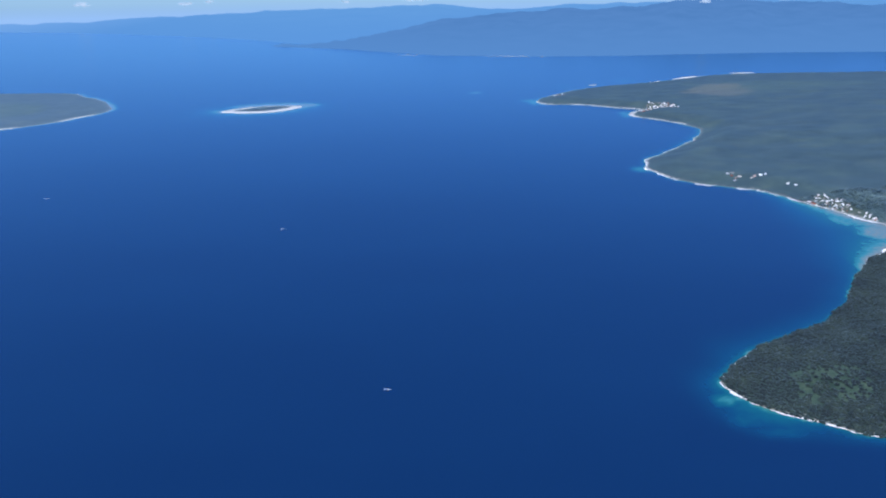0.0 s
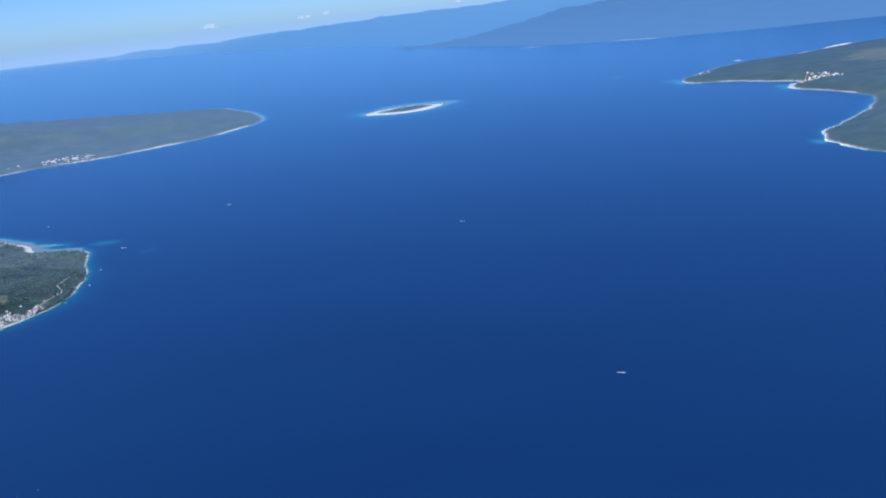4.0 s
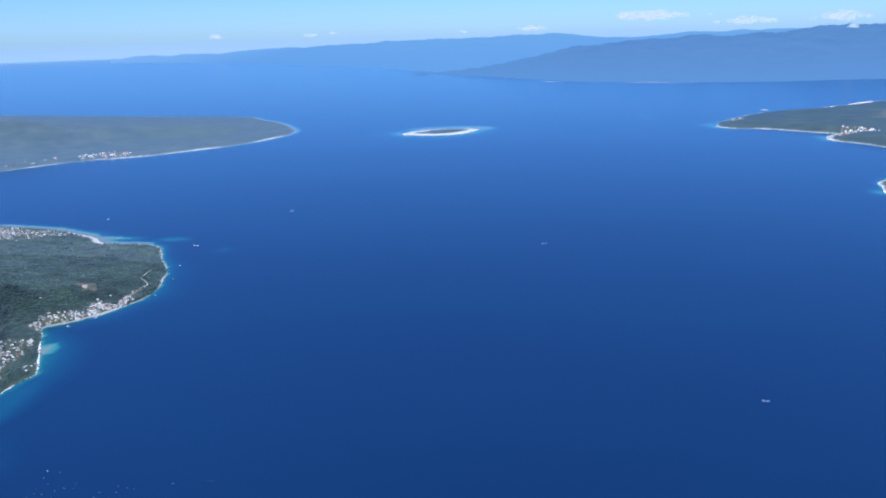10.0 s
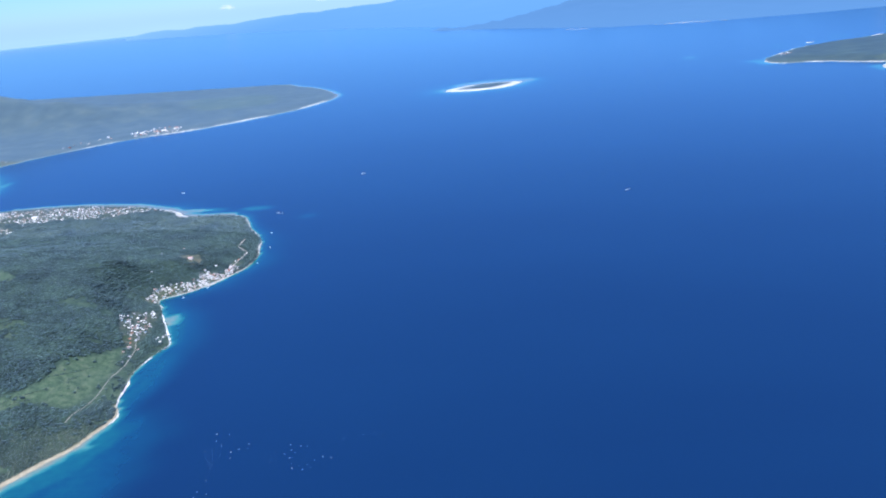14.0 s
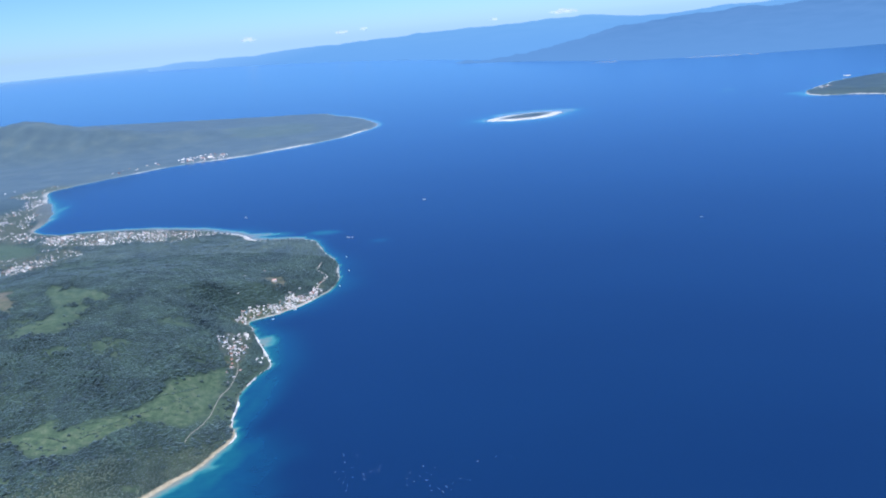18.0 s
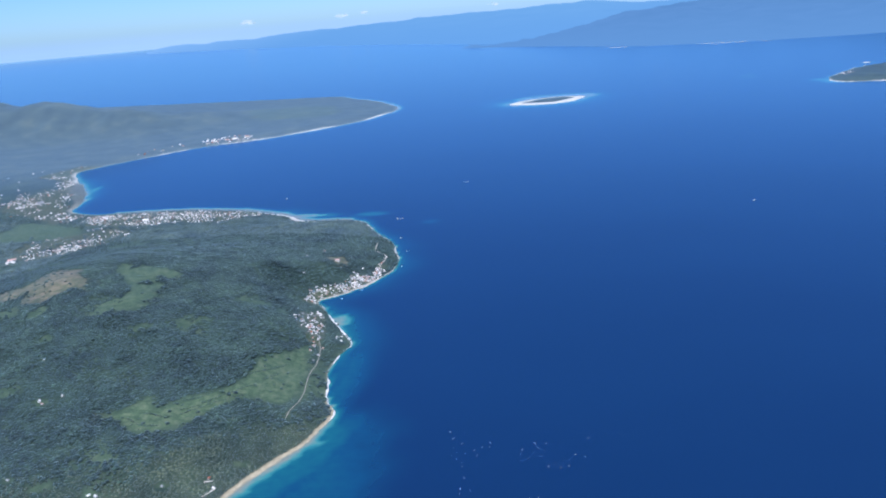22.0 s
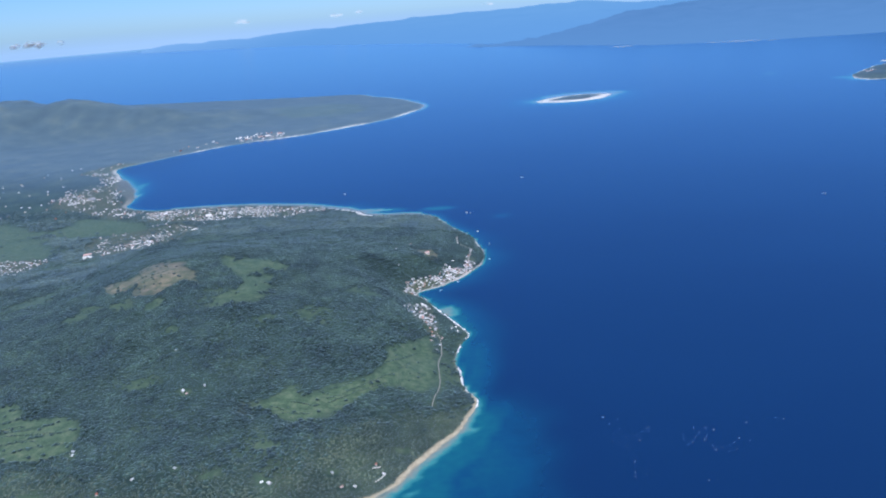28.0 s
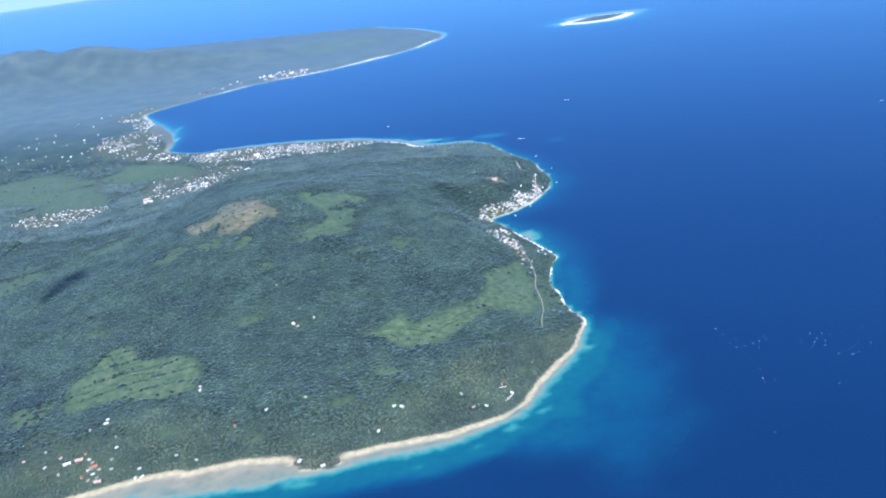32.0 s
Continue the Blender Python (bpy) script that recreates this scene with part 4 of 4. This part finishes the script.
def town_mesh(places, which, size, label):
    """Closely packed far houses, joined: walls and pitched roof each."""
    p = np.array(places)
    n = len(p)
    z = height(p[:, 0], p[:, 1], coast(p[:, 0], p[:, 1], which), which)
    hx, hy = size * RNG.uniform(0.6, 1.5, n), size * RNG.uniform(0.5, 0.9, n)
    wh, a = size * RNG.uniform(0.5, 0.9, n), RNG.uniform(0, np.pi, n)
    base = np.array([(-1, -1, 0), (1, -1, 0), (1, 1, 0), (-1, 1, 0), (-1, -1, 1), (1, -1, 1), (1, 1, 1), (-1, 1, 1), (-1, 0, 1.7), (1, 0, 1.7)], float)
    local = base[None] * np.stack([hx, hy, wh], -1)[:, None]
    c, s = np.cos(a)[:, None], np.sin(a)[:, None]
    v = np.stack([local[..., 0] * c - local[..., 1] * s + p[:, :1], local[..., 0] * s + local[..., 1] * c + p[:, 1:2], local[..., 2] + z[:, None] - 0.1], -1)
    t = np.array([(0, 1, 5), (0, 5, 4), (1, 2, 6), (1, 6, 5), (2, 3, 7), (2, 7, 6), (3, 0, 4), (3, 4, 7), (4, 5, 9), (4, 9, 8), (6, 7, 8), (6, 8, 9), (5, 6, 9), (7, 4, 8)])
    f = (np.arange(n)[:, None, None] * 10 + t[None]).reshape(-1, 3)
    ob = mesh_from("town_houses", v.reshape(-1, 3), f, TOWN_ROOFS, False)
    return tagged(ob, label, "town", kind="stuff")


town_mesh(spots(RINGS_T[0], 1.4, 0.8, "west", 1.2), "west", 0.36, "crowded small houses with white, grey and red roofs along the bay shore")
town_mesh(spots(RINGS_T[7], 1.3, 0.9, "west", 1.5, True, 16), "west", 0.36, "small white and grey houses inland of the bay town")
town_mesh(spots(RINGS_T[1], 1.8, 0.7, "west", 4, True, 16), "west", 0.42, "scattered houses round the muddy head of the bay")
town_mesh(spots(smooth_ring([(-510, 410), (-560, 400), (-610, 430), (-640, 520), (-570, 600), (-580, 520), (-540, 470)]), 9, 0.4, "west", 6), "west", 0.55, "lone white houses among the trees inland of the bay")
town_mesh(spots(RINGS_T[2], 1.6, 0.6, "west", ragged=9), "west", 0.36, "cluster of white houses among paddy fields")
town_mesh([(180, 479.5), (181.4, 476), (183.2, 480.5), (180.8, 468.6), (182.6, 472), (185.3, 473.3), (191.1, 469.5), (193.6, 471.2), (197.5, 471.5), (200.7, 472.5), (206, 452), (209, 448)], "east", 0.8, "row of white houses behind the eastern shore")
town_mesh(spots(RINGS_T[5], 1.35, 0.75, "east", 1.2), "east", 0.46, "shore village with white and rusty red roofs")
town_mesh(spots(smooth_ring([(119, 908), (130, 930), (150, 920), (150, 902), (132, 898)]), 3.2, 0.55, "east", 2), "east", 0.7, "faded houses at the tip of the distant point")
town_mesh(spots(smooth_ring([(-512, 684), (-494, 712), (-464, 704), (-472, 688), (-494, 676)]), 3.6, 0.6, "west", 1.5), "west", 0.75, "white and pink houses round the yard on the far shore")
town_mesh(spots(RINGS_T[6], 3.0, 0.6, "east", 2), "east", 0.8, "white houses of a village on the distant point")
town_mesh(spots(smooth_ring([(-505, 690), (-520, 668), (-560, 610), (-568, 618), (-520, 690)]), 4.5, 0.4, "west", 2), "west", 0.8, "scattered white houses along the far shore")


# ---- tracks ----
def build_track(points, width, label):
    ring = []
    for (ax, ay), (bx, by) in zip(points[:-1], points[1:]):
        k = max(2, int(math.hypot(bx - ax, by - ay) / 0.8))
        ring += [(ax + (bx - ax) * i / k, ay + (by - ay) * i / k) for i in range(k)]
    p = np.array(ring + [points[-1]], float)
    for _ in range(6):
        p[1:-1] = (p[:-2] + 2 * p[1:-1] + p[2:]) / 4
    p[:, 0] += 0.3 * fbm(p[:, 0] * 0, p[:, 1], 7, 53, 2)
    d = np.gradient(p, axis=0)
    d /= np.linalg.norm(d, axis=1)[:, None] + 1e-9
    side = np.stack([-d[:, 1], d[:, 0]], -1) * width / 2 * (0.85 + 0.3 * RNG.random(len(p)))[:, None]
    rows = []
    for q in (p - side, p, p + side):
        z = height(q[:, 0], q[:, 1], coast(q[:, 0], q[:, 1], "west"), "west") + 0.10
        rows.append(np.column_stack([q, z]))
    v = np.stack(rows, 1).reshape(-1, 3)
    tagged(mesh_from("road", v, grid_faces(3, len(p)), DIRT, True), label, "road", kind="structure")


build_track(ROAD, 0.2, "pale winding dirt track beside the green fields")
build_track([(-270.6, 135.4), (-268.3, 136.3)], 0.45, "short bare dirt path between palms")
build_track([(-268.9, 130.2), (-267.5, 131.7), (-267, 133.6)], 0.45, "short bare dirt path between palms")
build_track(ROAD_TIP, 0.42, "pale concrete lane through the shore village")


# ---- boats and rafts ----
def build_boat(length):
    ob = tagged(new("outrigger_boat"), "white wooden outrigger boat on the open sea", "boat", "boats")
    bm = bmesh.new()
    rows = []
    for u, w, z0 in ((-0.5, 0.05, 0.02), (-0.38, 0.09, -0.03), (0, 0.11, -0.04), (0.3, 0.085, -0.03), (0.5, 0.012, 0.05)):
        rows.append([bm.verts.new((u * length, y * length, z * length)) for y, z in ((-w, 0.07 + abs(u) * 0.05), (-w * 0.5, z0), (w * 0.5, z0), (w, 0.07 + abs(u) * 0.05))])
    for a, b in zip(rows[:-1], rows[1:]):
        for i in range(4):
            bm.faces.new((a[i], b[i], b[(i + 1) % 4], a[(i + 1) % 4]))
    bm.faces.new(rows[0])
    bm.faces.new(rows[-1][::-1])
    part("hull", bm, BOAT_PAINT, ob)
    bm = bmesh.new()
    box(bm, -0.28 * length, 0.1 * length, -0.06 * length, 0.06 * length, 0.07 * length, 0.15 * length)
    part("cabin", bm, BOAT_PAINT, ob)
    bm = bmesh.new()
    box(bm, -0.31 * length, 0.13 * length, -0.075 * length, 0.075 * length, 0.152 * length, 0.165 * length)
    part("canopy", bm, ROOFS["white"], ob, "white canopy roof")
    for sx in (-0.2, 0.2):
        bm = bmesh.new()
        box(bm, (sx - 0.008) * length, (sx + 0.008) * length, -0.24 * length, 0.24 * length, 0.085 * length, 0.10 * length)
        part("outrigger_arm", bm, BAMBOO, ob)
    for sy in (-0.24, 0.24):
        bm = bmesh.new()
        box(bm, -0.35 * length, 0.35 * length, (sy - 0.012) * length, (sy + 0.012) * length, 0.0, 0.03 * length)
        part("float", bm, BOAT_PAINT, ob)
    return ob


def build_wake(x, y, turn, length):
    """A torn strip of foam behind a boat."""
    u = np.linspace(0, 1, 24)
    w = (0.05 + 0.09 * u) * length * (0.6 + 0.8 * RNG.random(24)) * (1 - u ** 3)
    px = -u * length
    v = np.concatenate([np.column_stack([px, -w, np.full(24, 0.012)]), np.column_stack([px, w, np.full(24, 0.012)])])
    c, s = math.cos(radians(turn)), math.sin(radians(turn))
    v = np.column_stack([x + v[:, 0] * c - v[:, 1] * s, y + v[:, 0] * s + v[:, 1] * c, v[:, 2]])
    tagged(mesh_from("boat_wake", v, grid_faces(24, 2), FOAM, True), "thin white foam wake trailing a boat", "wake", kind="stuff")


for bx_, by_, turn_, len_, wake_ in ((-18.6, 212, 172, 0.85, 1.6), (-82, 387.5, 200, 1.0, 2.0), (-239, 464, 185, 1.1, 2.0), (-267.5, 381.5, 170, 1.5, 3.0), (-259, 344.5, 140, 1.3, 0),
                                     (-349, 441, 10, 1.5, 0), (-250.5, 300, 95, 1.2, 0), (-262, 272, 60, 1.2, 0), (-252, 322, 100, 1.2, 0), (-268, 262, 30, 1.1, 0)):
    boat = build_boat(len_)
    boat.matrix_basis = pose(bx_, by_, 0.03, 0, 0, turn_)
    if wake_:
        build_wake(bx_ - 0.45 * len_ * math.cos(radians(turn_)), by_ - 0.45 * len_ * math.sin(radians(turn_)), turn_, wake_)


def build_boulders(x0, x1, y, spread, count, label):
    """Dark weathered boulders heaped along the edge of the sand."""
    bm = bmesh.new()
    for _ in range(count):
        x, r = float(RNG.uniform(x0, x1)), float(RNG.uniform(0.16, 0.42))
        yy = y + float(RNG.normal(0, spread))
        m = pose(x, yy, ground_z(x, yy, "west") + 0.05, 0, 0, float(RNG.uniform(0, 180))) @ Matrix.Diagonal((r * float(RNG.uniform(0.8, 1.6)), r, r * 0.6, 1))
        bmesh.ops.create_icosphere(bm, subdivisions=1, radius=1.0, matrix=m)
    for v in bm.verts:
        v.co += 0.12 * noise.noise_vector(v.co * 3.1)
    me = bpy.data.meshes.new("boulders")
    bm.to_mesh(me)
    bm.free()
    me.materials.append(ROCK)
    tagged(new("boulders", me), label, "rocks", kind="stuff")


build_boulders(-317.5, -306.5, 109.6, 0.5, 70, "dark weathered boulders at the edge of the sand")


def build_surf(which, inside, width, label):
    """Broken ribbons of foam along the waterline of one coast, where inside(x, y) holds."""
    p = smooth_ring(RINGS[which], 3)
    d = np.roll(p, -1, 0) - np.roll(p, 1, 0)
    d /= np.linalg.norm(d, axis=1)[:, None] + 1e-9
    out = np.stack([d[:, 1], -d[:, 0]], -1)
    probe = coast(p[:, 0] + out[:, 0] * 0.5, p[:, 1] + out[:, 1] * 0.5, which) > coast(p[:, 0], p[:, 1], which)
    out[probe] *= -1
    for _ in range(4):
        p = p + out * coast(p[:, 0], p[:, 1], which)[:, None] * 0.7
    rough = fbm(p[:, 0], p[:, 1], 5, 97, 3)
    w = width * np.clip(0.3 + 1.4 * rough, 0, 1.4) * (0.6 + 0.8 * RNG.random(len(p)))
    on = inside(p[:, 0], p[:, 1])
    a, b = p + out * 0.05, p + out * (0.05 + w)[:, None]
    v = np.concatenate([np.column_stack([a, np.full(len(p), 0.03)]), np.column_stack([b, np.full(len(p), 0.012)])])
    i = np.arange(len(p))
    j = (i + 1) % len(p)
    f = np.stack([i, j, j + len(p), i + len(p)], -1)[on & on[j] & ((w > 0.04) | (w[j] > 0.04))]
    tagged(mesh_from("surf", v, f, FOAM, True), label, "surf", kind="stuff")


build_surf("east", lambda x, y: (y < 245) & (x < 140), 0.8, "broken white surf along the rocky headland")
build_surf("east", lambda x, y: (y > 425) & (y < 500) & (x < 215), 2.4, "bright surf line on the eastern shore")
build_surf("east", lambda x, y: (y > 330) & (y < 560) & (x < 240), 1.7, "thin white surf on the eastern shore")
build_surf("west", lambda x, y: (y > 165) & (y < 262) & (x > -290), 0.7, "thin white surf on the coral shore")


def build_raft():
    ob = tagged(new("fishing_raft"), "small pale bamboo fishing raft anchored in deep water", "raft", "fishing rafts")
    for sy in (-0.2, 0.2):
        bm = bmesh.new()
        box(bm, -0.26, 0.26, sy - 0.03, sy + 0.03, -0.02, 0.05)
        part("float", bm, BAMBOO, ob)
    bm = bmesh.new()
    box(bm, -0.16, 0.16, -0.2, 0.2, 0.05, 0.075)
    part("deck", bm, BAMBOO, ob)
    bm = bmesh.new()
    box(bm, -0.1, 0.1, -0.09, 0.09, 0.075, 0.22)
    gable(bm, 0.1, 0.09, 0.23, 0.06, 0.03, 0.015)
    part("hut", bm, ROOFS["white"], ob, "tiny whitewashed hut")
    return ob


raft = build_raft()
raft.matrix_basis = pose(-212.6, 160.5, 0.02, 0, 0, 20) @ Matrix.Diagonal((0.55, 0.55, 0.55, 1))
moorings = []
for cx_, cy_, count_, rad_ in ((-207, 151, 17, 7.5), (-190, 151, 12, 5.5), (-184, 146, 8, 4), (-203, 135, 3, 3), (-189, 130, 2, 2.5), (-208, 115, 2, 3), (-172, 160, 4, 6)):
    for _ in range(count_):
        moorings.append([cx_ + float(RNG.normal(0, rad_ * 0.6)), cy_ + float(RNG.normal(0, rad_ * 0.6)), float(RNG.uniform(0, 180))])
spots = np.array(moorings)
for _ in range(30):
    # swing room: moored rafts drift apart until none lies within two metres of another
    gap = spots[:, None, :2] - spots[None, :, :2]
    apart = np.hypot(gap[..., 0], gap[..., 1]) + 9 * np.eye(len(spots))
    spots[:, :2] += (gap / apart[..., None] * (np.clip(2.0 - apart, 0, None) * 0.4)[..., None]).sum(1)
for k_, (x_, y_, turn_) in enumerate(spots):
    size_ = 0.46 + 0.26 * (k_ * 37 % 11) / 10
    copy_thing(raft, pose(float(x_), float(y_), 0.02, 0, 0, float(turn_)) @ Matrix.Diagonal((size_, size_, size_, 1)))


# ---- clouds ----
def build_cloud(name, x, y, z, wide, tall, lumps, material, label):
    bm = bmesh.new()
    for _ in range(lumps):
        u = float(RNG.normal(0, 0.28))
        r = tall * float(RNG.uniform(0.25, 0.55)) * (1 - min(0.8, abs(u)))
        m = Matrix.Translation((u * wide, float(RNG.normal(0, 0.10)) * wide, float(RNG.uniform(0, 0.45)) * tall * (1 - min(0.9, abs(u) * 1.4)))) @ Matrix.Diagonal((r * 1.9, r * 1.5, r, 1))
        bmesh.ops.create_icosphere(bm, subdivisions=2, radius=1.0, matrix=m)
    for v in bm.verts:
        v.co += v.normal * 0.18 * tall * noise.fractal(v.co * (3.0 / tall), 0.7, 2.1, 4)
    for f in bm.faces:
        f.smooth = True
    me = bpy.data.meshes.new(name)
    bm.to_mesh(me)
    bm.free()
    me.materials.append(material)
    ob = new(name, me)
    ob.location = (x, y, z)
    a = math.atan2(x + 100, y)
    ob.rotation_euler = (0, 0, -a)
    return tagged(ob, label, "cloud", kind="structure")


def make_cloud(name, low, high):
    """Thin cloud with ragged gaps; its sunlit, hazy brightness is put in as glow."""
    m = make_backdrop(name, low, high, 0.02)
    n, l = m.node_tree.nodes, m.node_tree.links
    em, out = [k for k in n if k.type == "EMISSION"][0], n["Material Output"]
    clear, mixed = n.new("ShaderNodeBsdfTransparent"), n.new("ShaderNodeMixShader")
    gaps = ramp_node(n, l, noise_node(n, l, 0.05, 6, stretch=(1, 1, 2)), (0.38, (0, 0, 0)), (0.66, (0.75, 0.75, 0.75)))
    l.new(gaps, mixed.inputs[0])
    l.new(clear.outputs[0], mixed.inputs[1])
    l.new(em.outputs[0], mixed.inputs[2])
    l.new(mixed.outputs[0], out.inputs[0])
    return m


CLOUD_FAR = make_cloud("hazy_cloud", (0.42, 0.58, 0.84), (0.58, 0.70, 0.90))


def make_vapour():
    """Loose grey cloud, lit by sun and sky."""
    m, n, l, b = shader("grey_vapour", 1.0)
    b.inputs["Base Color"].default_value = (0.55, 0.58, 0.62, 1)
    b.inputs["Specular IOR Level"].default_value = 0.0
    l.new(ramp_node(n, l, noise_node(n, l, 0.5, 6, stretch=(1, 1, 2)), (0.36, (0, 0, 0)), (0.7, (0.4, 0.4, 0.4))), b.inputs["Alpha"])
    return m


VAPOUR = make_vapour()
for az_, el_, wide_, tall_, count_ in ((-21.2, -0.16, 70, 22, 8), (-14.8, -0.20, 60, 18, 7), (-13.2, -0.1, 40, 14, 5), (0.6, -0.18, 150, 26, 16), (8.6, 0.42, 420, 44, 34), (14.8, -0.05, 260, 36, 22),
                                       (20.6, 0.05, 240, 40, 20), (-4.2, -0.25, 60, 14, 6), (27, 0.0, 300, 40, 20)):
    r_ = 4330
    build_cloud("backdrop_cloud", -150 + r_ * math.sin(radians(az_)), r_ * math.cos(radians(az_)), 107 + r_ * math.tan(radians(el_)), wide_, tall_, count_, CLOUD_FAR,
                "small white cumulus cloud low over the far mountains")
build_cloud("backdrop_cloud", -78 + 2250 * math.sin(radians(20.2)), 2250 * math.cos(radians(20.2)), 86, 26, 10, 6, CLOUD_FAR, "scrap of white cloud on the mountain slope")
# never in view: added along the sun's direction to shade the peninsula
build_cloud("cloud_overhead", -455, 50, 260, 26, 8, 14, VAPOUR, "unseen cloud added up-sun to shade a patch of the peninsula")
build_cloud("cloud_wisp", -408, 250, 105.6, 22, 2.2, 16, VAPOUR, "thin grey wisp of cloud drifting over the peninsula")
